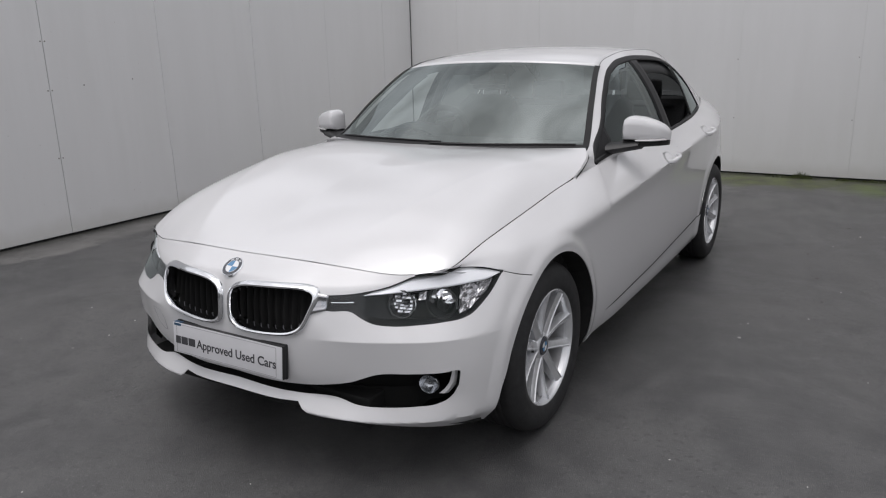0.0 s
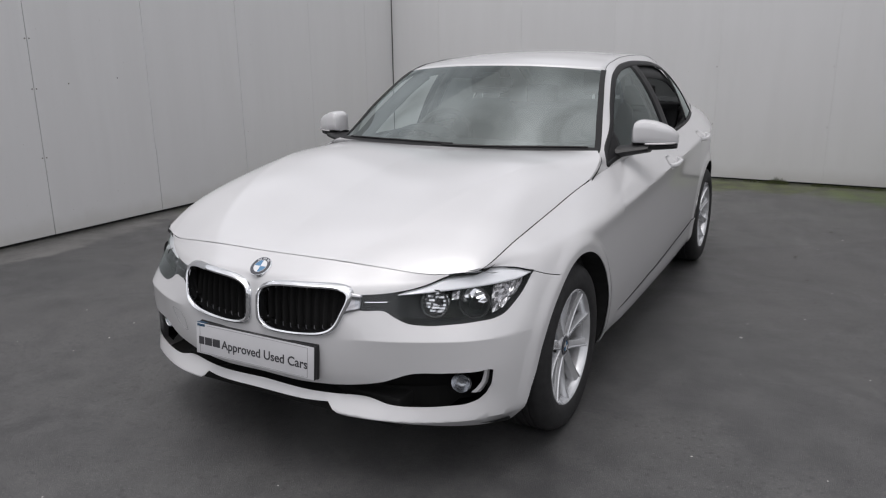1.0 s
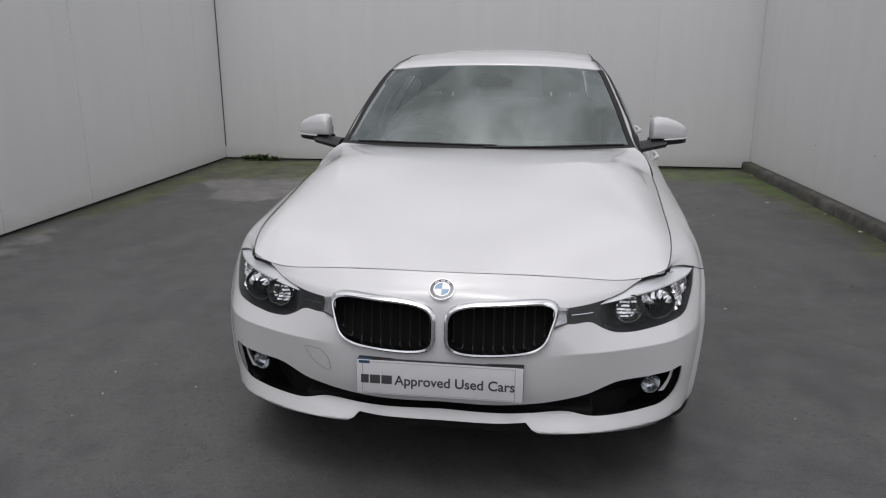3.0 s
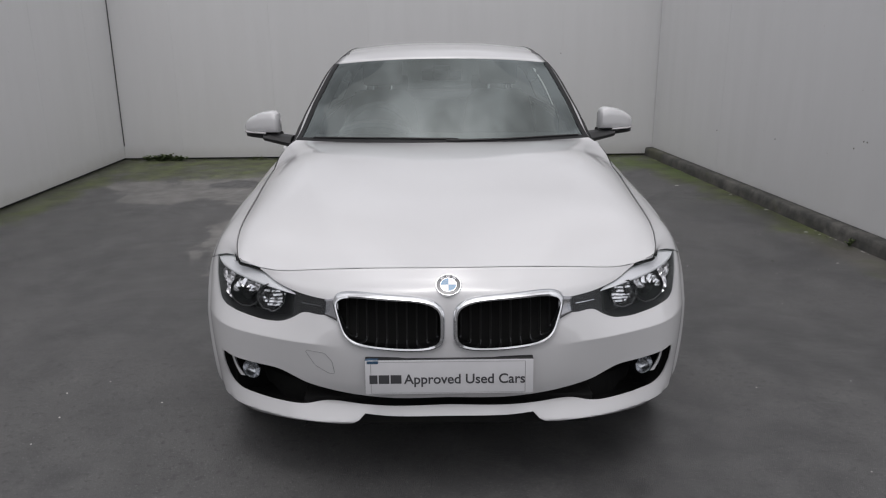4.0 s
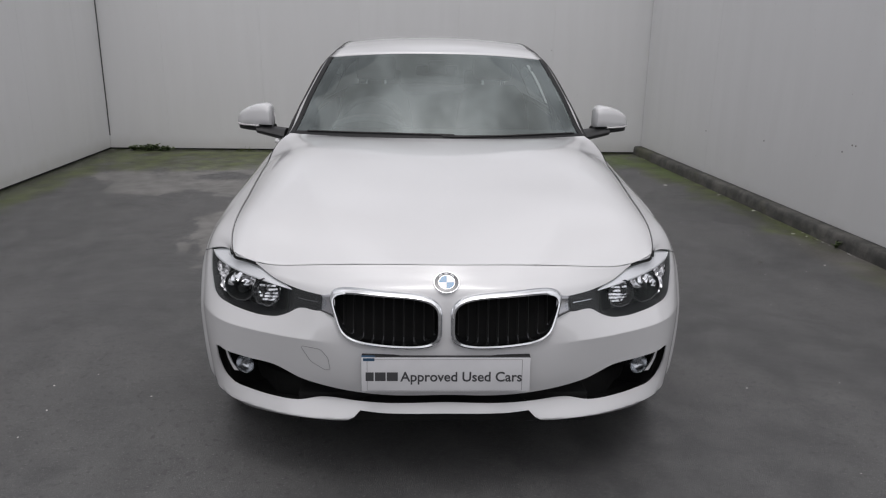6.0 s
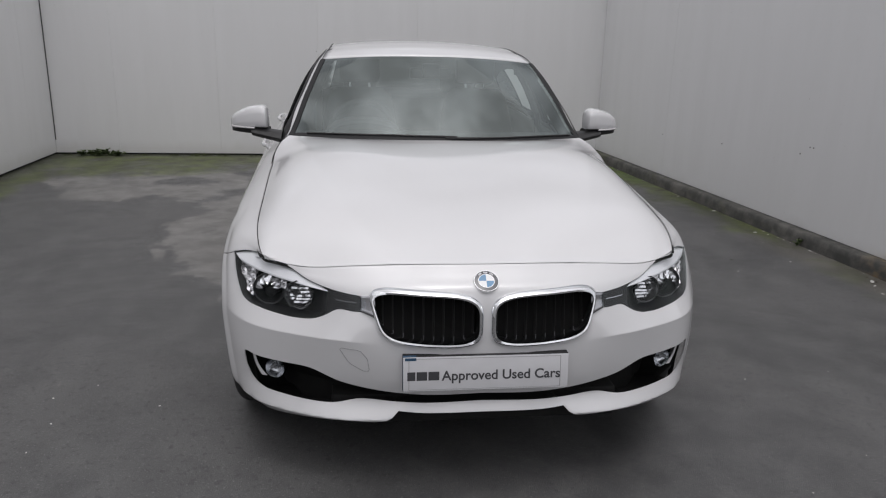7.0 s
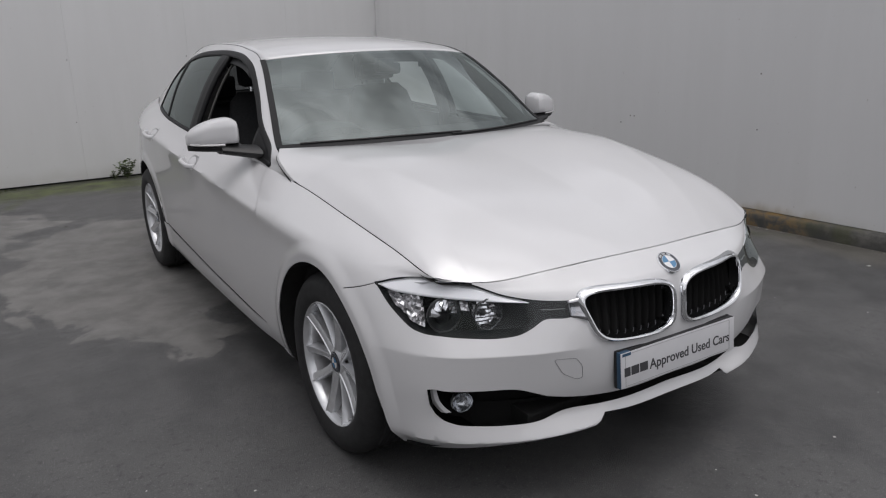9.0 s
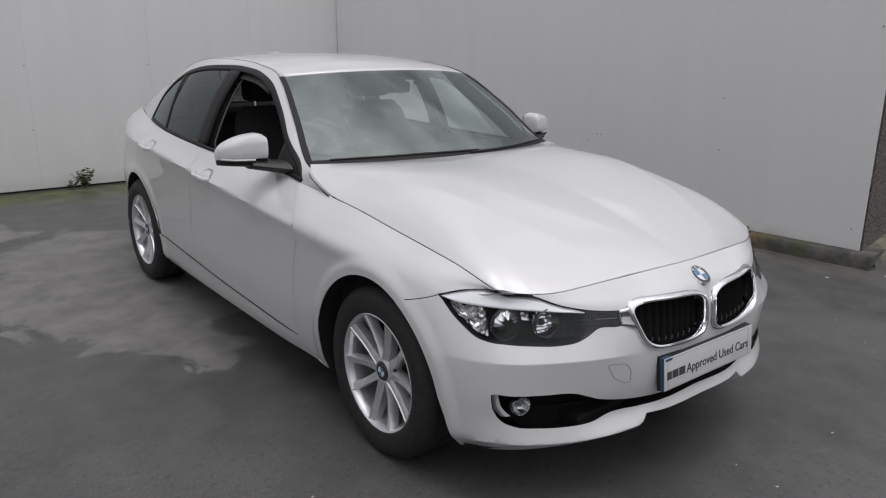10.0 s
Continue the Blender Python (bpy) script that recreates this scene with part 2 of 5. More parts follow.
def asphalt():
    m = mat("damp_asphalt", (0.085, 0.085, 0.088), 0.5)
    nt = m.node_tree
    b = nt.nodes["Principled BSDF"]
    co = nt.nodes.new("ShaderNodeTexCoord").outputs["Object"]
    fine = noise_at(nt, co, 260.0, 2.0)
    mid = noise_at(nt, co, 5.0, 6.0, 0.62)
    wide = noise_at(nt, co, 0.9, 5.0, 0.6, 0.4)
    edge = noise_at(nt, co, 1.7, 7.0, 0.62, 0.5)
    base = mix_col(nt, ramp(nt, wide, .35, .65), (.060, .060, .061), (.106, .105, .105))
    base = mix_col(nt, ramp(nt, mid, .38, .66, 0, .6), base, (.126, .125, .124))
    base = mix_col(nt, ramp(nt, noise_at(nt, co, 2.3, 5.0, .62, .15), .50, .64, 0, .32), base, (.050, .050, .051))
    base = mix_col(nt, ramp(nt, fine, .40, .62, .0, .55), base, (.035, .035, .036))
    pits = noise_at(nt, co, 34.0, 3.0, .6)
    base = mix_col(nt, ramp(nt, pits, .54, .68, 0, .7), base, (.045, .045, .046))
    base = mix_col(nt, ramp(nt, noise_at(nt, co, 120.0, 1.0), .63, .72, 0, .6), base, (.22, .215, .21))
    # pale silt that has dried beside the car and along the wall
    dry = blob(nt, co, -1.05, 3.6, 1.05, 2.1)
    dry = math_node(nt, "MAXIMUM", dry, math_node(nt, "MULTIPLY", blob(nt, co, -2.3, 5.2, 1.6, 1.2), .8))
    strip = blob(nt, co, -3.85, 1.6, .55, 2.6)
    dryn = ramp(nt, math_node(nt, "ADD", edge, math_node(nt, "MULTIPLY", math_node(nt, "SUBTRACT", dry, .62), .42)), .474, .502)
    stripn = ramp(nt, math_node(nt, "ADD", mid, math_node(nt, "MULTIPLY", math_node(nt, "SUBTRACT", strip, .6), .4)), .44, .54)
    dryall = math_node(nt, "MAXIMUM", math_node(nt, "MULTIPLY", dryn, ramp(nt, dry, .02, .3)), math_node(nt, "MULTIPLY", stripn, .8))
    silt = mix_col(nt, ramp(nt, mid, .3, .7), (.130, .127, .122), (.205, .199, .192))
    base = mix_col(nt, math_node(nt, "MULTIPLY", dryall, .85), base, silt)
    # moss and silt along the feet of the walls
    sep = nt.nodes.new("ShaderNodeSeparateXYZ")
    nt.links.new(co, sep.inputs[0])
    X, Y = sep.outputs["X"], sep.outputs["Y"]
    east = math_node(nt, "SUBTRACT", math_node(nt, "SUBTRACT", 3.10, math_node(nt, "MULTIPLY", Y, .0685)), X)
    east = math_node(nt, "ADD", east, math_node(nt, "MULTIPLY", math_node(nt, "SUBTRACT", edge, .5), .5))
    inside = ramp(nt, Y, .35, .9)
    drift = math_node(nt, "MULTIPLY", math_node(nt, "MULTIPLY", ramp(nt, east, .34, .10), ramp(nt, Y, 4.2, 2.4)), inside)
    base = mix_col(nt, math_node(nt, "MULTIPLY", drift, .36), base, (.17, .155, .125))
    flank = math_node(nt, "MULTIPLY", ramp(nt, east, .75, .05), math_node(nt, "MULTIPLY", ramp(nt, Y, .5, 6.0, .35, 1.0), inside))
    far = ramp(nt, Y, 5.7, 6.8)
    west = math_node(nt, "MULTIPLY", ramp(nt, X, -3.2, -3.75), ramp(nt, Y, 2.2, 4.2))
    moss = math_node(nt, "MAXIMUM", math_node(nt, "MAXIMUM", far, flank), math_node(nt, "MAXIMUM", west, blob(nt, co, -2.7, 6.3, 1.5, 1.0)))
    mossn = ramp(nt, math_node(nt, "ADD", edge, math_node(nt, "MULTIPLY", math_node(nt, "SUBTRACT", moss, .7), .4)), .38, .60)
    mossn = math_node(nt, "MULTIPLY", mossn, ramp(nt, moss, .05, .5))
    mosscol = mix_col(nt, ramp(nt, mid, .35, .65), (.046, .050, .022), (.100, .128, .026))
    base = mix_col(nt, math_node(nt, "MULTIPLY", mossn, .72), base, mosscol)
    lush = math_node(nt, "MAXIMUM", blob(nt, co, 2.15, 6.45, .75, .55), blob(nt, co, 2.62, 5.9, .2, .8))
    lush = math_node(nt, "MULTIPLY", lush, ramp(nt, math_node(nt, "ADD", mid, math_node(nt, "MULTIPLY", lush, .12)), .46, .60))
    base = mix_col(nt, math_node(nt, "MULTIPLY", lush, .42), base, (.075, .125, .018))
    # uneven darker band on the ground along the west and north walls
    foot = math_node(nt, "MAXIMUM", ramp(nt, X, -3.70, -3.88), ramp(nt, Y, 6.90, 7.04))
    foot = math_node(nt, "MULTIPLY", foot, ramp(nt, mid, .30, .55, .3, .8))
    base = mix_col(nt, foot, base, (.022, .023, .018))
    nt.links.new(base, b.inputs["Base Color"])
    wet = ramp(nt, wide, .38, .62, .28, .60)
    rg = math_node(nt, "ADD", wet, math_node(nt, "MULTIPLY", math_node(nt, "MAXIMUM", dryall, mossn), .12))
    nt.links.new(rg, b.inputs["Roughness"])
    hgt = math_node(nt, "ADD", math_node(nt, "MULTIPLY", fine, .45), math_node(nt, "ADD", math_node(nt, "MULTIPLY", mid, .5), math_node(nt, "MULTIPLY", pits, .35)))
    bp = nt.nodes.new("ShaderNodeBump")
    bp.inputs["Strength"].default_value = .5
    bp.inputs["Distance"].default_value = .011
    nt.links.new(hgt, bp.inputs["Height"])
    nt.links.new(bp.outputs["Normal"], b.inputs["Normal"])
    return m


def wall_paint():
    m = mat("wall_panel_white", (0.72, 0.72, 0.725), 0.42)
    nt = m.node_tree
    b = nt.nodes["Principled BSDF"]
    co = nt.nodes.new("ShaderNodeTexCoord").outputs["Object"]
    mp = nt.nodes.new("ShaderNodeMapping")
    mp.inputs["Scale"].default_value = (3.0, 3.0, .35)
    nt.links.new(co, mp.inputs["Vector"])
    streak = noise_at(nt, mp.outputs["Vector"], 1.6, 5.0, .6)
    cloud = noise_at(nt, co, 1.1, 4.0)
    speck = noise_at(nt, co, 38.0, 2.0, .5)
    info = nt.nodes.new("ShaderNodeObjectInfo")
    base = mix_col(nt, ramp(nt, streak, .3, .72), (.735, .735, .74), (.700, .700, .702))
    base = mix_col(nt, ramp(nt, cloud, .3, .7, 0, .5), base, (.715, .715, .72))
    base = mix_col(nt, ramp(nt, info.outputs["Random"], 0, 1, 0, .25), base, (.69, .69, .695))
    base = mix_col(nt, ramp(nt, speck, .73, .80, 0, .5), base, (.42, .40, .37))
    sep = nt.nodes.new("ShaderNodeSeparateXYZ")
    nt.links.new(co, sep.inputs[0])
    low = math_node(nt, "ADD", sep.outputs["Z"], math_node(nt, "MULTIPLY", streak, .22))
    rust = math_node(nt, "MULTIPLY", blob(nt, co, 3.10, 1.80, .4, .5), ramp(nt, low, .28, .18))
    base = mix_col(nt, math_node(nt, "MULTIPLY", rust, .5), base, (.28, .20, .06))
    base = mix_col(nt, ramp(nt, low, .30, .14, 0, .35), base, (.47, .46, .42))
    nt.links.new(base, b.inputs["Base Color"])
    bp = nt.nodes.new("ShaderNodeBump")
    bp.inputs["Strength"].default_value = .12
    bp.inputs["Distance"].default_value = .02
    nt.links.new(cloud, bp.inputs["Height"])
    nt.links.new(bp.outputs["Normal"], b.inputs["Normal"])
    return m


def kerb_stone():
    m = mat("old_concrete", (0.12, 0.115, 0.105), 0.85)
    nt = m.node_tree
    b = nt.nodes["Principled BSDF"]
    co = nt.nodes.new("ShaderNodeTexCoord").outputs["Object"]
    a = noise_at(nt, co, 6.0, 7.0, .65)
    c = noise_at(nt, co, 2.1, 4.0, .6)
    f = noise_at(nt, co, 90.0, 3.0)
    base = mix_col(nt, ramp(nt, a, .35, .68), (.050, .050, .047), (.125, .120, .110))
    base = mix_col(nt, ramp(nt, c, .52, .66, 0, .6), base, (.060, .064, .030))
    # rust that has run from the panel's foot
    rust = blob(nt, co, 3.08, 1.80, .4, .5)
    rust = math_node(nt, "MULTIPLY", rust, ramp(nt, a, .40, .6))
    base = mix_col(nt, math_node(nt, "MULTIPLY", rust, .85), base, (.19, .115, .03))
    nt.links.new(base, b.inputs["Base Color"])
    bp = nt.nodes.new("ShaderNodeBump")
    bp.inputs["Strength"].default_value = .6
    bp.inputs["Distance"].default_value = .01
    nt.links.new(math_node(nt, "ADD", a, math_node(nt, "MULTIPLY", f, .3)), bp.inputs["Height"])
    nt.links.new(bp.outputs["Normal"], b.inputs["Normal"])
    return m


def pebbles():
    m = mat("pebbledash", (0.17, 0.15, 0.14), 0.9)
    nt = m.node_tree
    b = nt.nodes["Principled BSDF"]
    co = nt.nodes.new("ShaderNodeTexCoord").outputs["Object"]
    v = nt.nodes.new("ShaderNodeTexVoronoi")
    v.inputs["Scale"].default_value = 95.0
    nt.links.new(co, v.inputs["Vector"])
    hs = nt.nodes.new("ShaderNodeSeparateColor")
    nt.links.new(v.outputs["Color"], hs.inputs[0])
    base = mix_col(nt, hs.outputs[0], (.06, .045, .045), (.36, .33, .30))
    base = mix_col(nt, ramp(nt, v.outputs["Distance"], .35, .6), base, (.05, .045, .04))
    nt.links.new(base, b.inputs["Base Color"])
    bp = nt.nodes.new("ShaderNodeBump")
    bp.invert = True
    bp.inputs["Strength"].default_value = 1.0
    bp.inputs["Distance"].default_value = .008
    nt.links.new(v.outputs["Distance"], bp.inputs["Height"])
    nt.links.new(bp.outputs["Normal"], b.inputs["Normal"])
    return m


ASPHALT, PANEL, KERB, PEBBLE = asphalt(), wall_paint(), kerb_stone(), pebbles()
LEDGE = grain(mat("pale_concrete", (0.17, 0.16, 0.125), 0.85), 9.0, .4, 1.25, 6.0, .5, .01)
KERB_WALL = grain(mat("grey_render", (0.30, 0.30, 0.30), 0.85), 3.0, .85, 1.1, 5.0, .3, .01)
BOLT = mat("bolt_grey", (0.30, 0.29, 0.28), 0.6, 0.3)
JOINT = mat("joint_dark", (0.03, 0.03, 0.03), 0.9)
FILLED = mat("joint_filler", (0.34, 0.34, 0.34), 0.8)
LEAF = grain(mat("weed_leaf", (0.10, 0.135, 0.055), 0.6), 20.0, .6, 1.4)
BLADE = grain(mat("grass_blade", (0.10, 0.12, 0.045), 0.7), 8.0, .6, 1.5)
CHIP = mat("pale_chip", (0.55, 0.54, 0.52), 0.7)
LITTER = mat("leaf_litter", (0.045, 0.035, 0.025), 0.9)

bm = bmesh.new()
grid(bm, [[(x, y, 0) for y in (-400, -40, -10, 0, 3, 6, 10, 40, 400)] for x in (-400, -40, -8, -3, 0, 3, 8, 40, 400)])
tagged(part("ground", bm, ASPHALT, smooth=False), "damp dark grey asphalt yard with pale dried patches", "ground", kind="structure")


def slab(bm, a, b, z0, z1, thick):
    """An upright slab with its face on the line a-b, thick to the left of it."""
    a, b = Vector((*a, 0)), Vector((*b, 0))
    n = Vector((0, 0, 1)).cross((b - a).normalized()) * thick
    lo = [a, b, b + n, a + n]
    v0 = [bm.verts.new(p + Vector((0, 0, z0))) for p in lo]
    v1 = [bm.verts.new(p + Vector((0, 0, z1))) for p in lo]
    bm.faces.new(v0[::-1]), bm.faces.new(v1)
    for i in range(4):
        bm.faces.new((v0[i], v0[(i + 1) % 4], v1[(i + 1) % 4], v1[i]))


def panel_wall(name, a, b, joints, z0, h, label, gap=.0045, thick=.13, deep=None, fine=0.0):
    """A dark backing wall that carries white sheets with open joints between them."""
    a, b = Vector(a), Vector(b)
    d = (b - a).normalized()
    n = Vector((-d.y, d.x))
    bm = bmesh.new()
    slab(bm, a + n * .022, b + n * .022, 0, h + .02, thick)
    w = tagged(part(name, bm, deep or JOINT, smooth=False), label, "wall", kind="structure")
    cuts = [0.0] + joints + [(b - a).length]
    for i in range(len(cuts) - 1):
        bm = bmesh.new()
        lean = random.uniform(-.0015, .0015)
        g0, g1 = (gap if 4.7 < c < 7.1 or not fine else fine for c in (cuts[i], cuts[i + 1]))
        p, q = a + d * (cuts[i] + g0 / 2) + n * (.002 + lean), a + d * (cuts[i + 1] - g1 / 2) + n * (.002 - lean)
        slab(bm, p, q, z0, h, .018)
        bmesh.ops.bevel(bm, geom=bm.edges, offset=.0012, segments=1, affect="EDGES")
        part("sheet", bm, PANEL, w, smooth=False)
    return w, a, d, n


def bolts(w, a, d, n, spots):
    """Small dome-headed fixings on a wall, at (distance, height)."""
    me = None
    for u, z in spots:
        p = a + d * u - n * .001
        m = Matrix.Translation((p.x, p.y, z)) @ Vector((-n.x, -n.y, 0)).to_track_quat("Z", "Y").to_matrix().to_4x4()
        if me is None:
            bm = bmesh.new()
            lathe(bm, [(.0062, -.002), (.0062, .001), (.0045, .003), (.0, .0035)], 8)
            ob = part("fixing", bm, BOLT, w)
            me = ob.data
        else:
            ob = new("fixing", me)
            ob.parent = w
        ob.matrix_basis = m


W, Y0 = (-3.90, -2.9), -2.9
joints = [-1.69, -.50, .70, 1.85, 2.95, 4.12, 5.30, 6.45]
w, a, d, n = panel_wall("wall_west", W, (-3.93, 7.10), [y - Y0 for y in joints], .022, 3.0, "white painted sheet wall with bolted joints", fine=.0012)
bolts(w, a, d, n, [(y - Y0 + e, z) for y in (1.85,) for z in (.65, 1.19, 1.57, 2.1, 2.6) for e in (-.018, .018)] + [(1.30 - Y0, 1.18), (2.15 - Y0, 1.22), (2.62 - Y0, 1.25), (1.55 - Y0, 2.05)])
bm = bmesh.new()
box(bm, -3.945, 2.940, .60, -3.9125, 2.960, 3.0), box(bm, -3.945, 4.110, .64, -3.9155, 4.130, 3.0)
part("joint_filler", bm, PANEL, w, "painted filler over the upper joint", smooth=False)
bm = bmesh.new()
box(bm, -3.9315, 7.090, .17, -3.922, 7.101, 3.0)
part("corner_joint", bm, mat("corner_grey", (.09, .09, .09), .8), w, "open dark joint in the corner", smooth=False)
w, a, d, n = panel_wall("wall_north", (-4.15, 7.10), (2.95, 7.10), [x + 4.15 for x in (-3.2, -2.02, -.83, .36, 1.52)], .018, 3.0, "white painted sheet wall at the back of the yard", .0006)
bolts(w, a, d, n, [(x + 4.15, z) for x in (.34, 1.50, -.85) for z in (.62, 1.25)])
w, a, d, n = panel_wall("wall_east", (2.69, 7.09), (3.20, .80), [1.79], .102, 3.0, "white painted sheet wall on a concrete kerb", .0012, .10, FILLED)
bolts(w, a, d, n, [(2.855, .58), (1.74, .52), (4.03, .718), (4.07, .718), (3.93, .655), (5.19, 1.10), (5.20, .697), (6.24, .25), (6.24, 1.62)])

bm = bmesh.new()
k0, k1 = Vector((2.60, 7.08)), Vector((3.11, .68))
kd = (k1 - k0).normalized()
kn = Vector((-kd.y, kd.x))
rows = []
for i in range(81):
    u = i / 80
    p = k0.lerp(k1, u)
    j = [noise.noise((u * 30, k * 3.1, 0)) for k in range(4)]
    prof = [(.0 + .006 * j[0], 0), (.004 + .007 * j[1], .05), (.010 + .006 * j[2], .086 + .006 * j[3]), (.024, .098 + .004 * j[1]), (.30, .100)]
    rows.append([(p.x + kn.x * o, p.y + kn.y * o, z) for o, z in prof])
vs = grid(bm, rows)
bm.faces.new(vs[-1])
tagged(part("kerb_east", bm, KERB, sharp=60), "weathered concrete kerb with moss and rust stains", "kerb", kind="structure")

bm = bmesh.new()
slab(bm, (3.225, .790), (7.5, 1.547), 0, 3.0, .06)
slab(bm, (3.42, .870), (7.5, 1.590), 0, 2.99, .30)
tagged(part("wall_pier", bm, PEBBLE, smooth=False), "brown and grey pebbledash wall end", "wall", kind="structure")
bm = bmesh.new()
rows = []
for i in range(41):
    u = i / 40
    p = Vector((3.24, .69)).lerp(Vector((5.6, 1.10)), u)
    j = [noise.noise((u * 40, k * 2.7, 4)) for k in range(4)]
    prof = [(0, 0), (.010 + .02 * j[0], .05 + .01 * j[1]), (.05 + .025 * j[2], .088 + .012 * j[3]), (.14, .100 + .008 * j[0]), (.40, .104)]
    rows.append([(p.x - .18 * o, p.y + o, z) for o, z in prof])
vs = grid(bm, rows)
bm.faces.new(vs[0][::-1])
tagged(part("kerb_ledge", bm, LEDGE, sharp=50), "pale crumbling concrete ledge below the pebbledash", "kerb", kind="structure")


# unseen plain wall, added far behind the viewer to block low southern sky light
bm = bmesh.new()
slab(bm, (14.0, -11.0), (-14.0, -11.0), 0, 3.0, .25)
tagged(part("south_light_block", bm, KERB_WALL, smooth=False), "unseen plain grey wall added across the open side to hold back low sky light", "wall", kind="structure")


# ---------- weeds and litter ----------
def leaf(bm, base, tip, w, up):
    """A folded leaf."""
    base, tip = Vector(base), Vector(tip)
    d = tip - base
    sx = d.cross(Vector(up)).normalized() * w
    mid = base.lerp(tip, .45) + Vector(up) * w * .25
    a, b, l, r, c = (bm.verts.new(p) for p in (base, tip, mid - sx, mid + sx, base.lerp(tip, .5) - Vector(up) * w * .1))
    bm.faces.new((a, r, c)), bm.faces.new((r, b, c)), bm.faces.new((b, l, c)), bm.faces.new((l, a, c))


def weed(x, y, h, spread_, n, label):
    """A bushy weed: short stems that carry broad leaves, densest near the foot."""
    ob = thing("weed", label, "plant", "weeds along the wall", at=(x, y, 0))
    for k in range(max(3, n // 6)):
        a = random.uniform(0, 2 * math.pi)
        r = random.uniform(.15, 1.0)
        tip = Vector((math.cos(a) * spread_ * r, -abs(math.sin(a)) * spread_ * .6 * r, h * random.uniform(.35, 1) * (1.1 - .5 * r)))
        bm = bmesh.new()
        tube(bm, [(0, 0, 0), tip * .5 + Vector((0, 0, h * .08)), tip], .0022, 5)
        part("stem", bm, LEAF, ob)
        bm = bmesh.new()
        for i in range(11):
            t = .12 + .88 * i / 10
            p = Vector((0, 0, 0)).lerp(tip, t) + Vector((0, 0, h * .16 * t * (1 - t) * 2))
            b = random.uniform(0, 2 * math.pi)
            L = random.uniform(.3, .55) * min(spread_, .14)
            leaf(bm, p, p + Vector((math.cos(b) * L, -abs(math.sin(b)) * L * .8, random.uniform(-.2, .8) * L)), L * random.uniform(.34, .5), (0, -.3, 1))
        part("foliage", bm, LEAF, ob, smooth=False)


weed(-.45, 6.99, .27, .10, 60, "leafy green weed growing at the foot of the white wall")
weed(-.58, 7.0, .13, .07, 30, "low leafy weed growing at the foot of the white wall")
weed(2.905, 2.88, .07, .06, 18, "small pale weed growing in the kerb's broken joint")
for x, h in ((-3.62, .07), (-3.50, .10), (-3.40, .12), (-3.30, .08), (-3.20, .06)):
    weed(x, 6.99, h, .11, 30, "small dark green weed at the foot of the white wall")

bm = bmesh.new()
for i in range(1500):
    x = random.choice([random.uniform(.3, 2.55), random.uniform(.9, 2.2), random.uniform(-3.9, -1.5)])
    clump = noise.noise((x * 4.2, 3.0, 0))
    if clump < -.05:
        continue
    h = (.02 + .09 * max(0, clump) * (2 if .9 < x < 1.7 else 1)) * random.uniform(.5, 1.2)
    y = 7.06 - random.uniform(0, .09)
    b = Vector((random.uniform(-.5, .5), random.uniform(-.7, .1), 1)).normalized() * h
    p = Vector((x, y, 0))
    w_ = .0022
    q = [bm.verts.new(v) for v in (p - Vector((w_, 0, 0)), p + Vector((w_, 0, 0)), p + b * .6 + Vector((w_ * .7, 0, 0)), p + b + Vector((0, -h * .2, -h * .08)), p + b * .6 - Vector((w_ * .7, 0, 0)))]
    bm.faces.new(q)
tagged(part("grass", bm, BLADE, smooth=False), "thin tufts of grass along the wall foot", "grass", kind="stuff")

bm = bmesh.new()
for i in range(150):
    u = random.random()
    x, y = random.choice([(random.uniform(-2.6, 2.6), random.uniform(-1.2, 1.0)), (random.uniform(1.3, 2.9), random.uniform(1.5, 6.0)), (2.62 + .45 * (1 - u), .8 + 6 * u)])
    if abs(x) < .95 and y > -.1:
        continue
    s_ = random.uniform(.0018, .0045) if i % 9 else random.uniform(.005, .008)
    bmesh.ops.create_icosphere(bm, subdivisions=1, radius=s_, matrix=Matrix.Translation((x, y, s_ * .35)) @ Matrix.Rotation(u * 6, 4, "Z") @ Matrix.Diagonal((1.5, 1, .5, 1)))
for x, y, r_ in ((2.38, 5.1, .014), (2.75, 4.66, .009), (2.81, 4.02, .014), (2.79, 3.27, .011), (2.86, 3.2, .009), (2.90, 2.02, .017), (2.86, 1.94, .011), (2.72, .78, .010), (3.06, .55, .010)):
    bmesh.ops.create_icosphere(bm, subdivisions=1, radius=r_, matrix=Matrix.Translation((x, y, r_ * .3)) @ Matrix.Rotation(x * 9, 4, "Z") @ Matrix.Diagonal((1.6, .8, .4, 1)))
tagged(part("grit", bm, CHIP, smooth=False), "scattered pale chips of grit on the asphalt", "grit", kind="stuff")
bm = bmesh.new()
for i in range(60):
    x, y = random.choice([(random.uniform(1.2, 2.6), random.uniform(2.5, 6.6)), (random.uniform(-3.8, -1.2), random.uniform(4.5, 6.9)), (3.05 - .4 * i / 60 - random.uniform(0, .12), 1.0 + 6 * i / 60)])
    L = random.uniform(.012, .035)
    a = random.uniform(0, 6.3)
    leaf(bm, (x, y, .004), (x + L * math.cos(a), y + L * math.sin(a), .006), L * .3, (0, 0, 1))
tagged(part("leaf_litter", bm, LITTER, smooth=False), "dead leaf scraps on the asphalt", "litter", kind="stuff")

# ---------- car: character lines, front middle round the corner to the tail ----------
# stations: 0 middle, 5 bumper corner, 6 ahead of the arch, 7 front axle, 9 screen pillar, 12 rear axle, 15 tail middle
SIDE_Y = [0.776, 1.10, 1.55, 2.30, 3.10, 3.60, 4.15]


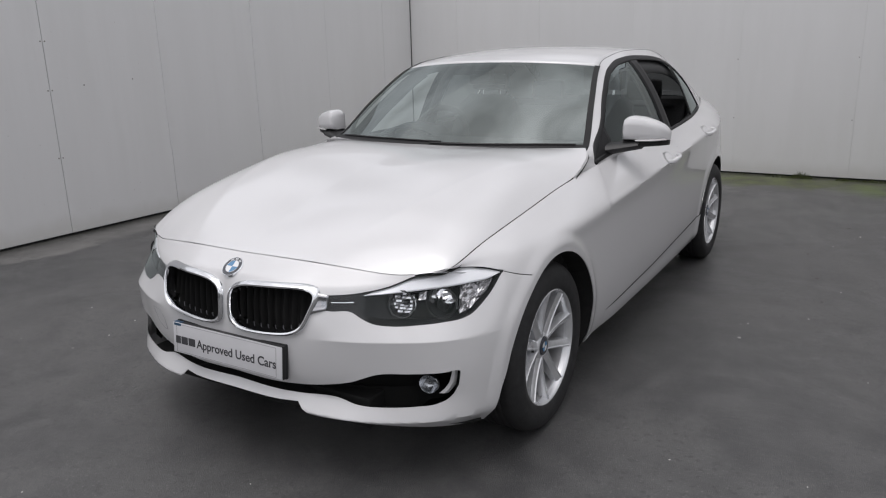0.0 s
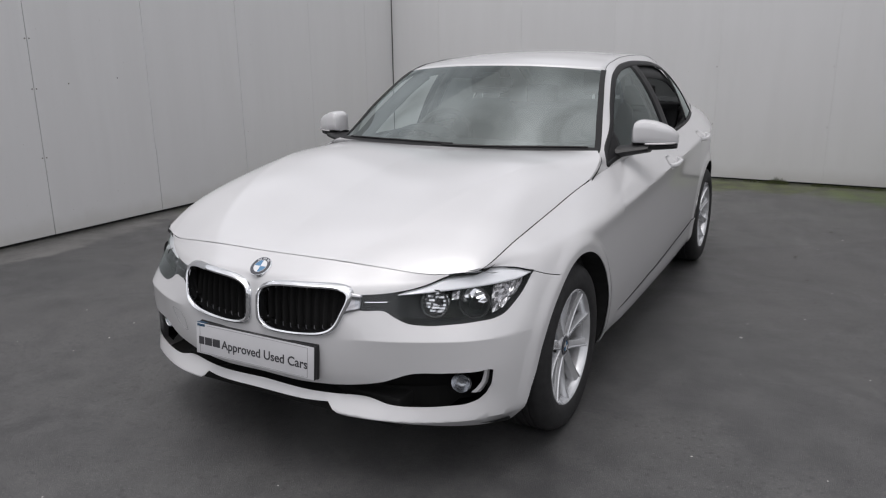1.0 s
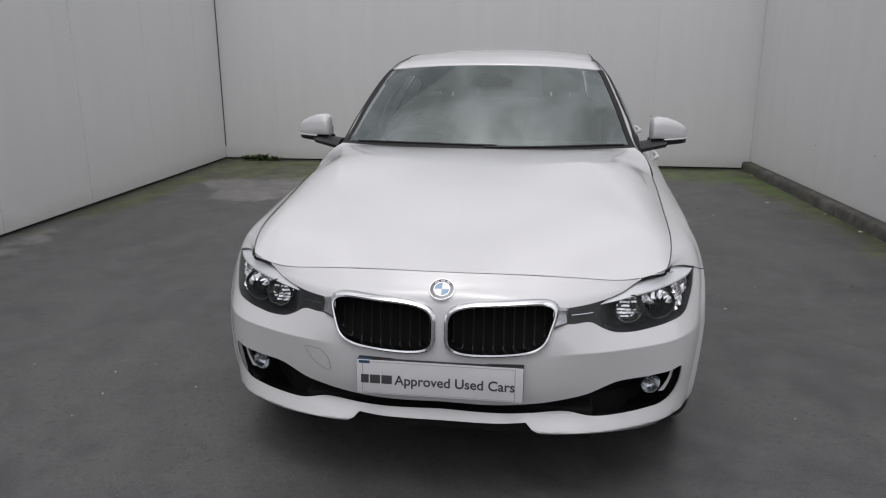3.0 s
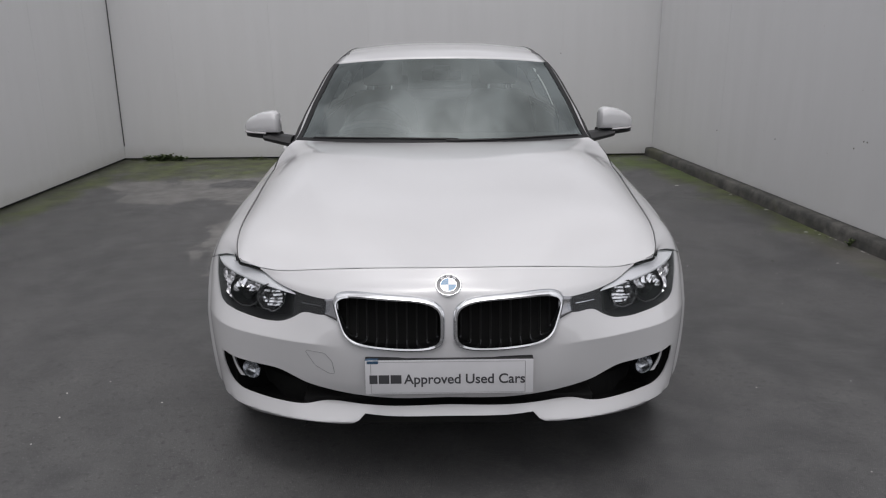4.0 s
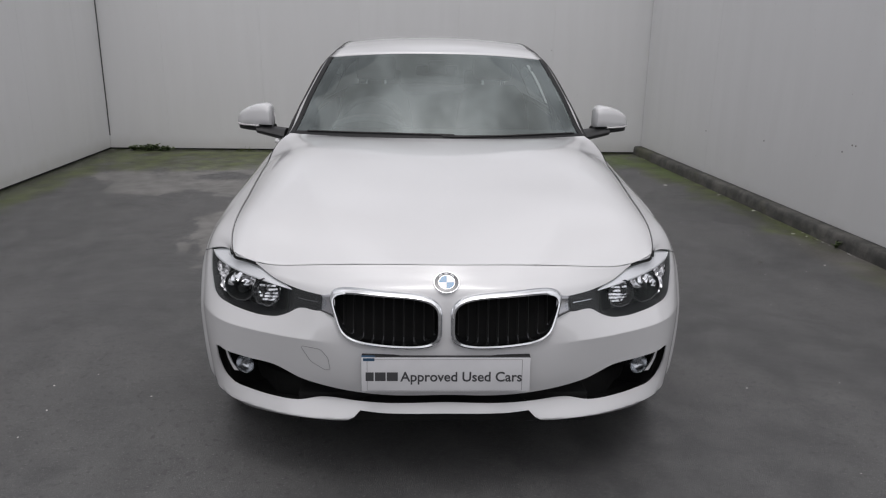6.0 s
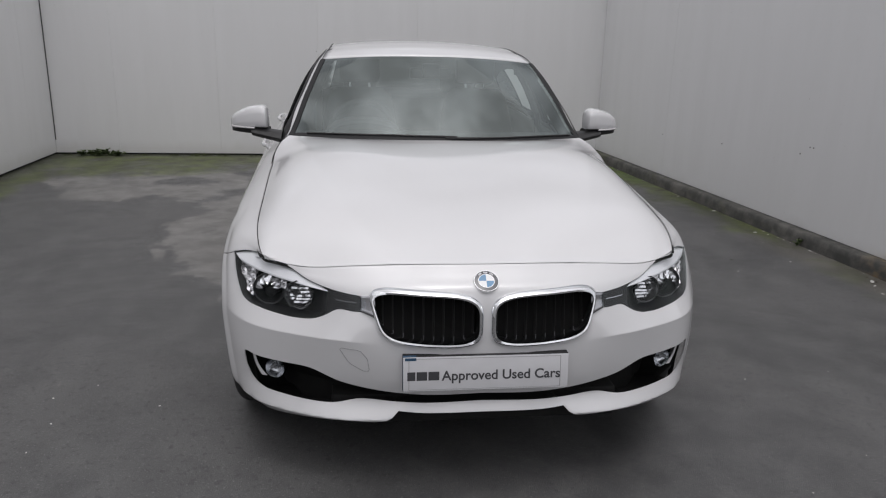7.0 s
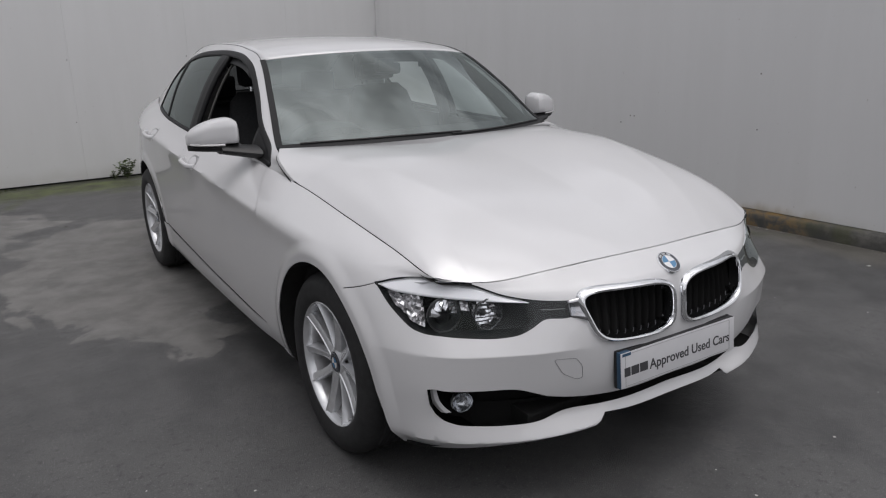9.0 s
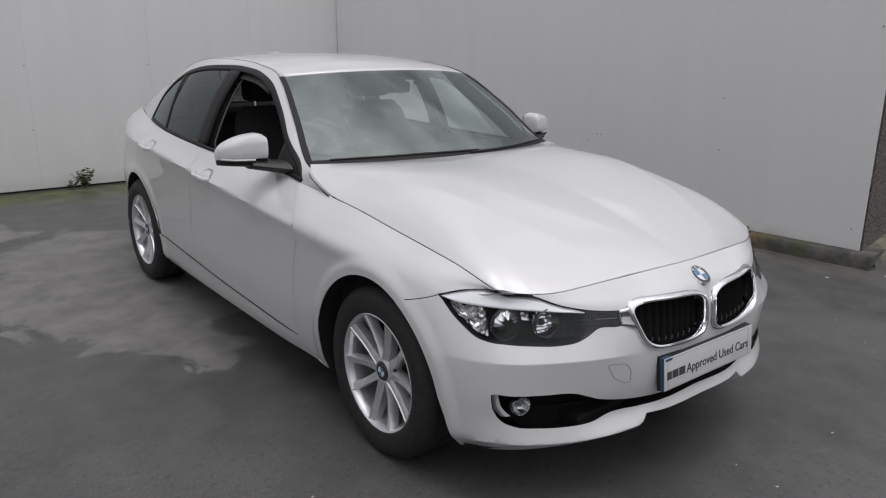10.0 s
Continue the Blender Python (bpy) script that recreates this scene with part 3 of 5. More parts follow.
def char_line(front, side, tail):
    """Front stations as (x, y, z), side stations as (x, z) at SIDE_Y, tail as (x, y, z)."""
    pts = list(front) + [(x, y, z) for (x, z), y in zip(side, SIDE_Y)] + list(tail)
    first = (-pts[1][0], pts[1][1], pts[1][2])
    return np.array([first] + pts)


LINES = [
    char_line([(0, .05, .18), (.2, .055, .18), (.40, .085, .18), (.555, .145, .18), (.675, .225, .18), (.745, .32, .18), (.79, .44, .18)],
              [(.82, .17), (.83, .17), (.845, .17), (.845, .17), (.830, .175), (.82, .18), (.74, .22)], [(.54, 4.40, .24), (0, 4.50, .24)]),
    char_line([(0, -.014, .27), (.2, -.01, .27), (.40, .025, .255), (.56, .08, .25), (.715, .165, .255), (.805, .285, .25), (.844, .44, .25)],
              [(.856, .25), (.860, .235), (.868, .23), (.868, .23), (.866, .24), (.855, .25), (.765, .28)], [(.58, 4.43, .30), (0, 4.55, .30)]),
    char_line([(0, .01, .325), (.2, .015, .325), (.40, .058, .315), (.56, .105, .315), (.722, .185, .325), (.818, .30, .32), (.860, .45, .32)],
              [(.868, .32), (.876, .30), (.880, .29), (.880, .30), (.876, .32), (.866, .33), (.772, .34)], [(.59, 4.44, .34), (0, 4.57, .34)]),
    char_line([(0, -.012, .40), (.2, -.008, .40), (.40, .032, .41), (.56, .092, .415), (.735, .185, .42), (.832, .312, .42), (.872, .47, .42)],
              [(.882, .42), (.890, .42), (.892, .42), (.892, .42), (.886, .42), (.874, .42), (.778, .42)], [(.60, 4.45, .42), (0, 4.58, .42)]),
    char_line([(0, -.014, .52), (.2, -.010, .52), (.40, .018, .53), (.56, .078, .53), (.732, .18, .53), (.834, .318, .53), (.879, .48, .53)],
              [(.888, .56), (.892, .56), (.894, .58), (.894, .58), (.892, .60), (.884, .62), (.782, .62)], [(.61, 4.46, .62), (0, 4.60, .60)]),
    char_line([(0, -.008, .62), (.2, -.003, .62), (.39, .045, .62), (.55, .125, .62), (.705, .225, .62), (.812, .345, .625), (.876, .50, .64)],
              [(.885, .68), (.891, .69), (.8925, .71), (.8945, .745), (.8925, .79), (.874, .82), (.758, .82)], [(.58, 4.45, .80), (0, 4.58, .78)]),
    char_line([(0, .012, .695), (.2, .018, .695), (.385, .070, .68), (.55, .155, .69), (.695, .26, .70), (.79, .375, .71), (.858, .51, .71)],
              [(.876, .75), (.8935, .765), (.902, .785), (.905, .833), (.897, .882), (.873, .903), (.748, .925)], [(.56, 4.43, .95), (0, 4.56, .95)]),
    char_line([(0, .045, .725), (.2, .055, .723), (.39, .10, .710), (.555, .172, .71), (.682, .252, .717), (.745, .34, .738), (.824, .51, .760)],
              [(.828, .796), (.840, .824), (.852, .850), (.858, .885), (.846, .93), (.812, .957), (.700, .985)], [(.50, 4.41, 1.01), (0, 4.53, 1.02)]),
    char_line([(0, .092, .760), (.2, .105, .757), (.39, .137, .745), (.56, .187, .7270), (.665, .243, .7310), (.720, .290, .742), (.752, .46, .795)],
              [(.763, .841), (.770, .883), (.775, .915), (.812, .945), (.794, .978), (.730, 1.004), (.605, 1.035)], [(.44, 4.39, 1.052), (0, 4.50, 1.062)]),
]
KNOT = np.arange(-1, 16)
WS = np.linspace(0, 8, 161)
AX = 0.760
ARCH_R, ARCH_Z, AXLES = 0.374, 0.32, (AX, 3.46)
REAR_Y = AXLES[1]
_columns = {}


def section(key):
    """The body's section at station key / 50, from the sill up to the bonnet edge or belt."""
    if key not in _columns:
        s = key / 50
        ctrl = np.array([cr(KNOT, ln, s)[0] for ln in LINES])
        flat = flow = cr(np.arange(9), ctrl, WS)
        # the creases: along the chin (1, 2), across the bumper (4) and along the flank (6)
        for k, sharp in ((1, np.interp(s, [1, 1.6, 5.2, 6], [0, 1, 1, 0])), (2, np.interp(s, [0, 5, 6], [.6, .6, 0])), (4, np.interp(s, [0, 1.6, 2.2, 4.6, 5.6], [0, 0, 1, 1, 0])), (6, np.interp(s, [7.6, 8.6, 13.2, 14], [0, .95, .95, 0]))):
            if sharp > 0:
                cut = np.vstack([cr(np.arange(k + 1), ctrl[:k + 1], WS[WS <= k]), cr(np.arange(k, 9), ctrl[k:], WS[WS > k])])
                flow = flow + sharp * (cut - flat)
        _columns[key] = flow
    return _columns[key]


def column(s):
    """The section at any station."""
    k = math.floor(s * 50)
    u = s * 50 - k
    return section(k) * (1 - u) + section(k + 1) * u if u > 1e-6 else section(k)


def skin(s, z, out=0.0):
    """The point of the lower body at station s and height z, pushed outwards by out."""
    c = column(s)
    p = np.array([np.interp(z, c[:, 2], c[:, k]) for k in range(3)])
    p[2] = z
    for ya in AXLES:
        r = math.hypot(p[1] - ya, z - ARCH_Z) - ARCH_R
        if -0.02 < r < 0.2 and s > 5.2:
            u = min(1.0, max(0.0, (r - .022) / .050))
            p[0] += (0.011 if ya < 2 else 0.007) * (1 - u * u * (3 - 2 * u))
    if out:
        e = 0.02
        a, b = column(s + e), column(s - e)
        ds = np.array([np.interp(z, a[:, 2], a[:, k]) - np.interp(z, b[:, 2], b[:, k]) for k in range(3)])
        dz = np.array([np.interp(z + .01, c[:, 2], c[:, k]) - np.interp(z - .01, c[:, 2], c[:, k]) for k in range(3)])
        n = np.cross(ds, dz)
        p = p + n / (np.linalg.norm(n) + 1e-9) * out
    return p


def top_z(s):
    return float(column(s)[-1, 2])


def s_of_y(y):
    """Station on the flank at length y (from the front axle back)."""
    return float(np.interp(y, SIDE_Y, range(7, 14))) if y >= 0.776 else 6 + (y - 0.46) / 0.316


_y_tab = np.array([(s, cr(np.array(KNOT), LINES[5], s)[0, 1]) for s in np.linspace(5, 14, 361)])


def s_at(y):
    return float(np.interp(y, _y_tab[:, 1], _y_tab[:, 0]))


def panel(bm, cols, nv, sgn=1, out=0.0, dense=1.0, fold=False):
    """A body panel over columns of (station, low z, high z)."""
    rows = []
    for s, a, b in cols:
        zs = [a + (b - a) * (j / nv) ** dense for j in range(nv + 1)]
        if fold:
            # rows that lie on the crease, so that it stays crisp
            zc = min(max(float(cr(KNOT, LINES[4], s)[0, 2]), a + .25 * (b - a)), b - .25 * (b - a))
            k = nv // 2
            zs = spread(a, zc - .003, k) + [zc] + spread(zc + .003, b, nv - k - 2)
        rows.append([(sgn * p[0], p[1], p[2]) for p in [skin(s, z, out) for z in zs]])
    grid(bm, rows, flip=sgn < 0)


def spread(a, b, n):
    return [a + (b - a) * i / n for i in range(n + 1)]


# edges of the front, by station
lip_low = poly([(0, .292), (1.36, .292), (1.46, .270), (1.57, .256), (1.75, .251), (2.4, .248), (3.2, .236), (4.1, .217), (4.9, .197), (5.6, .190), (6.5, .184)])
slit_low = line([(0, .322), (1.4, .317), (2.02, .316), (2.43, .300), (3.04, .297), (3.6, .304), (4.03, .314), (4.24, .330), (4.34, .350), (4.39, .372)])
slit_top = line([(0, .352), (1, .350), (1.64, .358), (2.16, .374), (2.43, .385), (2.67, .400), (2.93, .415), (3.5, .421), (4.10, .424), (4.30, .427), (4.39, .424)])
lamp_low = line([(1.93, .625), (2.1, .622), (2.5, .619), (2.65, .604), (2.9, .586), (3.2, .579), (3.7, .581), (4.1, .585), (4.5, .591), (4.7, .601), (4.9, .622), (5.1, .648), (5.45, .702), (5.55, .7095)])
lamp_top = line([(1.93, .666), (2.1, .667), (2.6, .675), (3.09, .694), (3.4, .7155), (3.6, .7232), (4.0, .7296), (4.5, .7353), (4.9, .7393), (5.15, .730), (5.45, .714), (5.55, .711)])
brow_low = line([(2.2, .665), (3.0, .671), (3.5, .677), (4.0, .683), (4.6, .689), (5.1, .695), (5.45, .708)])
SLIT_END, LAMP_IN, LAMP_TIP, NOSE_END = 4.39, 1.93, 5.55, 3.55
GAP = 0.0022


def arch_z(y, ya=AX, r=ARCH_R):
    return ARCH_Z + math.sqrt(max(r * r - (y - ya) ** 2, 0.0))


def arch_at(s, ya=AX, r=ARCH_R):
    """Height of the arch's edge at station s."""
    z = 0.5
    for _ in range(12):
        z = 0.5 * z + 0.5 * max(arch_z(skin(s, z)[1], ya, r), ARCH_Z)
    return z


S_FRONT = s_at(AX - ARCH_R + .009)
S_JOIN = s_at(0.545)
joint = poly([(LAMP_TIP, .708), (S_JOIN, .672), (S_JOIN + 1, .66)])

car = thing("car", "clean white four-door saloon parked on damp asphalt", "car")


def front_bumper():
    lip = bmesh.new()
    nose = bmesh.new()
    for g in (1, -1):
        panel(lip, [(s, lip_low(s), slit_low(s)) for s in sorted(spread(0, SLIT_END, 60) + [1.36, 1.46, 1.56])], 16, g)
        panel(nose, [(s, slit_top(s), top_z(s) - GAP * .5) for s in spread(0, LAMP_IN, 44)], 60, g)
        panel(nose, [(s, lamp_top(s) + GAP * .5, top_z(s) - GAP * .5) for s in spread(LAMP_IN, NOSE_END, 30)], 8, g)
    # kidney openings
    kill = [f for f in nose.faces if in_kidney(abs(f.calc_center_median().x), f.calc_center_median().z, -0.001)]
    bmesh.ops.delete(nose, geom=kill, context="FACES")
    for name, bm, label in (("front_bumper", nose, "white bumper middle round the grille"), ("bumper_lip", lip, "white chin of the bumper")):
        bmesh.ops.remove_doubles(bm, verts=bm.verts, dist=0.0004)
        part(name, bm, PAINT, car, label, thick=0.003, rim=False)
    for g in (1, -1):
        bm = bmesh.new()
        panel(bm, [(s, slit_top(s), lamp_low(s) - GAP) for s in spread(LAMP_IN, SLIT_END, 40)], 34, g, fold=True)
        panel(bm, [(s, lip_low(s), lamp_low(s) - GAP) for s in spread(SLIT_END, LAMP_TIP, 30)], 34, g, fold=True)
        panel(bm, [(s, lip_low(s), joint(s) - GAP) for s in spread(LAMP_TIP, S_FRONT, 6)], 34, g) if S_FRONT > LAMP_TIP else None
        panel(bm, [(s, max(arch_at(s), .2), joint(s) - GAP) for s in spread(max(S_FRONT, LAMP_TIP) + .004, S_JOIN, 12)], 34, g)
        bmesh.ops.remove_doubles(bm, verts=bm.verts, dist=0.0012)
        part("bumper_corner", bm, PAINT, car, "white bumper corner with a crease", thick=0.003, rim=False)


KID = dict(x0=.0195, x1=.372)


def kidney_outline(grow, n=72):
    """One kidney's outline as (x, z): a rounded slanted rectangle."""
    pts = []
    for i in range(n):
        a = 2 * math.pi * i / n
        c, s = math.cos(a), math.sin(a)
        k = (abs(c) ** 4.5 + abs(s) ** 4.5) ** (-1 / 4.5)
        u, v = c * k, s * k
        xc, hw = (KID["x0"] + KID["x1"]) / 2, (KID["x1"] - KID["x0"]) / 2
        x = xc + u * (hw + grow)
        t = (x - KID["x0"]) / (2 * hw)
        top = .690 + .003 * t - .012 * (1 - t) ** 4
        bot = .525 + .020 * t**2
        # the outer side leans in towards the bottom
        z = (top + bot) / 2 + v * ((top - bot) / 2 + grow)
        x -= max(0.0, t - 0.45) * 0.075 * (0.5 - v * 0.5) * 1.2
        pts.append((x, z))
    return pts


_kid = {}


def in_kidney(x, z, grow):
    if grow not in _kid:
        _kid[grow] = kidney_outline(grow)
    pts = _kid[grow]
    inside = False
    j = len(pts) - 1
    for i in range(len(pts)):
        (xi, zi), (xj, zj) = pts[i], pts[j]
        if (zi > z) != (zj > z) and x < (xj - xi) * (z - zi) / (zj - zi) + xi:
            inside = not inside
        j = i
    return inside



def front_at(x, z, out=0.0):
    """The point of the front skin at width x and height z."""
    a, b = -0.5, 6.5
    for _ in range(26):
        m = (a + b) / 2
        if skin(m, z)[0] < x:
            a = m
        else:
            b = m
    return skin((a + b) / 2, z, out)


front_bumper()


def kidney(g):
    k = tagged(part("grille", ring(g), CHROME, car), "chrome-framed kidney grille with black slats")
    # near-black cup: the shade behind the slats is put into its colour
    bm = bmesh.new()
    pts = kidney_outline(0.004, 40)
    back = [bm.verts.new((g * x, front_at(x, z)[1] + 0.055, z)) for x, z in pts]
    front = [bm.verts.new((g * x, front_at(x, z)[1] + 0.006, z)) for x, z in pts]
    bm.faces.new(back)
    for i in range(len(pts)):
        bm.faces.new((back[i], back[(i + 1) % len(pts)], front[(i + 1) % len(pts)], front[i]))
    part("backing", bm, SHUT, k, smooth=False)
    for i in range(11):
        x = KID["x0"] + .018 + i * (KID["x1"] - KID["x0"] - .036) / 10
        zs = [z for z in spread(.50, .72, 80) if in_kidney(x, z, -0.004)]
        if len(zs) < 8:
            continue
        bm = bmesh.new()
        rows = []
        for z in spread(zs[0], zs[-1], 8):
            y = front_at(x, z)[1]
            rows.append([(g * (x + dx), y + dy, z) for dx, dy in ((-.0022, .034), (0, .028), (.0022, .034), (.003, .052), (-.003, .052))])
        grid(bm, rows, closed_v=True)
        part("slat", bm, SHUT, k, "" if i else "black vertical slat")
        # small grey bars added for the highlights at the ends of the slat's front edge
        for za, zb in ((zs[0] + .001, zs[0] + .013), (zs[-1] - .016, zs[-1] - .001)):
            bm = bmesh.new()
            tube(bm, [(g * x, front_at(x, z)[1] + .026, z) for z in spread(za, zb, 3)], .0013, 6)
            part("slat_glint", bm, TIP, k)


def ring(g):
    """The chrome surround, proud of the nose."""
    bm = bmesh.new()
    rows = []
    for grow, out in ((-.0095, -.030), (-.0095, .006), (-.006, .014), (-.001, .016), (.005, .012), (.0085, .003), (.008, -.010)):
        r = []
        for x, z in kidney_outline(grow):
            p = front_at(max(x, .004), z)
            r.append((g * x, p[1] - out, z))
        rows.append(r)
    grid(bm, rows, closed_v=True, flip=g < 0)
    return bm


for g in (1, -1):
    kidney(g)


def badge():
    p0, p1 = skin(0, .706), skin(0, .730)
    c = skin(0, .7185)
    t = Vector(p1 - p0).normalized()
    n = Vector((1, 0, 0)).cross(t).normalized()
    m = Matrix.Translation(Vector(c) + n * 0.001) @ Matrix(((1, t.x, n.x), (0, t.y, n.y), (0, t.z, n.z))).to_4x4()
    bm = bmesh.new()
    lathe(bm, [(.041, -.004), (.041, .003), (.0395, .0045), (.038, .0045), (.0375, .003)], 48, m)
    b = part("badge", bm, CHROME, car, "round nose badge with blue and white quarters")
    bm = bmesh.new()
    lathe(bm, [(.0378, .0015), (.0378, .0036), (.0255, .0042)], 48, m)
    part("outer_ring", bm, BADGE_DARK, b)
    bm = bmesh.new()
    lathe(bm, [(.0262, .003), (.0258, .0050), (.0245, .0050)], 48, m)
    part("inner_ring", bm, CHROME, b)
    for q in range(4):
        bm = bmesh.new()
        vs = [bm.verts.new(m @ Vector((0, 0, .0046)))]
        for i in range(9):
            a = math.pi / 2 * (q + i / 8)
            vs.append(bm.verts.new(m @ Vector((.0248 * math.cos(a), .0248 * math.sin(a), .0046))))
        bm.faces.new(vs)
        part("quarter", bm, BADGE_BLUE if q % 2 else BADGE_WHITE, b, smooth=False)
    for i in range(3):
        a = math.pi / 2 + (1 - i) * 0.62
        bm = bmesh.new()
        for dx in (-.0045, .0, .0045):
            vs = box(bm, dx - .0012, -.0032, 0, dx + .0012, .0032, .0006)
        bmesh.ops.transform(bm, matrix=m @ Matrix.Translation((.0318 * math.cos(a), .0318 * math.sin(a), .0040)) @ Matrix.Rotation(a - math.pi / 2, 4, "Z"), verts=bm.verts)
        part("mark", bm, BADGE_WHITE, b, smooth=False)


badge()


def number_plate():
    yt, yb = -.013, -.024
    tilt = math.degrees(math.atan2(yt - yb, .112))
    m = pose(0, (yt + yb) / 2 - .004, .441, 90 - tilt)
    bm = bmesh.new()
    box(bm, -.264, -.060, -.016, .264, .060, -.003, .004)
    bm.transform(m)
    holder = part("plate_holder", bm, BLACK, car, "black plate surround")
    bm = bmesh.new()
    box(bm, -.2635, -.057, -.003, -.222, .057, .0125, .001)
    bm.transform(m)
    part("blue_band", bm, PLATE_BLUE, holder, "blue end of the plate behind the dealer board")
    bm = bmesh.new()
    box(bm, -.222, -.057, -.003, .2635, .057, .0120, .001)
    bm.transform(m)
    part("backing_plate", bm, BLACK, holder)
    bm = bmesh.new()
    box(bm, -.2630, -.0555, .0125, .263, .0555, .0155, .001)
    bm.transform(m)
    plate = part("number_plate", bm, PLATE_WHITE, car, "white dealer plate with dark lettering")
    bm = bmesh.new()
    box(bm, -.2575, .0445, .0155, -.222, .0535, .0161)
    bm.transform(m)
    part("blue_flash", bm, PLATE_BLUE, plate, smooth=False)
    bm = bmesh.new()
    box(bm, -.246, -.0515, .0155, .238, -.0503, .0160), box(bm, -.222, .0490, .0155, .238, .0502, .0160)
    box(bm, -.2460, -.0503, .0155, -.2442, .0440, .0160), box(bm, .2365, -.0503, .0155, .2386, .0490, .0160)
    bm.transform(m)
    part("printed_border", bm, mat("border_grey", (.30, .30, .31), .5), plate, smooth=False)
    bm = bmesh.new()
    for x, wd in ((-.250, .025), (-.221, .033), (-.184, .034)):
        box(bm, x, -.0205, .0155, x + wd, .0075, .0162)
    bm.transform(m)
    part("maker_mark", bm, INK, plate, smooth=False)
    cu = bpy.data.curves.new("lettering", "FONT")
    cu.body = "Approved Used Cars"
    cu.size = .0442
    cu.offset = .0007
    cu.extrude = .0004
    cu.align_x = "LEFT"
    cu.materials.append(INK)
    tx = new("lettering", cu)
    tx.parent = plate
    tx.matrix_world = m @ Matrix.Translation((-.1415, -.0215, .0158))


number_plate()


# ---------- wings, doors, flanks ----------
DOOR_A = line([(.27, 1.374), (.45, 1.366), (.60, 1.355), (.77, 1.340), (.83, 1.395), (.88, 1.463), (.905, 1.497), (.93, 1.53)])
DOOR_B = line([(.30, 2.52), (.60, 2.50), (.95, 2.46)])
DOOR_C = line([(.36, 3.052), (.45, 3.075), (.55, 3.125), (.62, 3.185), (.70, 3.265), (.80, 3.335), (.90, 3.355), (1.0, 3.33)])
sill_z = poly([(1.0, .272), (1.371, .285), (2.1, .312), (2.94, .364), (3.2, .380)])


def side_panel(bm, y0, y1, z0, z1, g, nu=34, nv=26, out=0.0, dent=None, ease=False):
    """A panel on the flank between two upright edges y(z) and two lengthwise edges z(y)."""
    rows = []
    for i in range(nu + 1):
        u, r = i / nu, []
        for j in range(nv + 1):
            v = j / nv
            z = .5
            for _ in range(6):
                y = y0(z) * (1 - u) + y1(z) * u
                z = z0(y) * (1 - v) + z1(y) * v
            p = skin(s_of_y(y), z)
            if dent:
                # scooped finger recess behind the handle
                rr = ((y - dent[0]) / .062) ** 2 + ((z - dent[1]) / .031) ** 2
                p[0] -= .020 * max(0.0, 1 - rr) ** .6
            o = out * min(1.0, max(0.0, (y - 1.372) / .12)) if ease else out
            r.append((g * (p[0] + o), p[1], p[2]))
        rows.append(r)
    grid(bm, rows, flip=g < 0)


def belt(y):
    return top_z(s_of_y(y))


def wing(g):
    bm = bmesh.new()
    panel(bm, [(s, lamp_top(s) + GAP * .4, top_z(s) - .0001) for s in spread(4.95, LAMP_TIP, 16)], 10, g)
    panel(bm, [(s, joint(s) + GAP * .4, top_z(s) - .0001) for s in spread(LAMP_TIP, S_JOIN, 14)], 22, g)
    cols = []
    for i in range(41):
        a = math.pi * .30 + (math.pi - math.pi * .30) * i / 40
        y = AX - ARCH_R * math.cos(a)
        s = s_at(y) if y < .776 else s_of_y(y)
        if s <= S_JOIN:
            continue
        cols.append((s, max(arch_at(s), ARCH_Z), top_z(s) - .0003))
    cols = [(S_JOIN, arch_at(S_JOIN), top_z(S_JOIN) - .0003)] + cols
    panel(bm, cols, 30, g, dense=1.25)
    # lower tongue behind the arch
    side_panel(bm, lambda z: AX + math.sqrt(max(ARCH_R**2 - (z - ARCH_Z) ** 2, 0)), lambda z: DOOR_A(max(z, .285)) - .0011, lambda y: .213, lambda y: ARCH_Z, g, 10, 6)
    side_panel(bm, lambda z: AX + ARCH_R, lambda z: DOOR_A(z) - .0011, lambda y: ARCH_Z, lambda y: belt(y) - .001, g, 10, 30)
    bmesh.ops.remove_doubles(bm, verts=bm.verts, dist=.0006)
    return part("front_wing", bm, PAINT, car, thick=.003, rim=False)


def sill(g):
    bm = bmesh.new()
    side_panel(bm, lambda z: 1.373, lambda z: 3.02 + .3 * (z - .2), lambda y: .212, lambda y: sill_z(y) - .002, g, 60, 8, .004, ease=True)
    # return below
    grid(bm, [[(g * (skin(s_of_y(y), .212)[0] + .004 * min(1, max(0, (y - 1.372) / .12))), y, .212), (g * .70, y, .195)] for y in spread(1.15, 3.03, 20)], flip=g > 0)
    part("sill", bm, PAINT, car, thick=.003, rim=False)


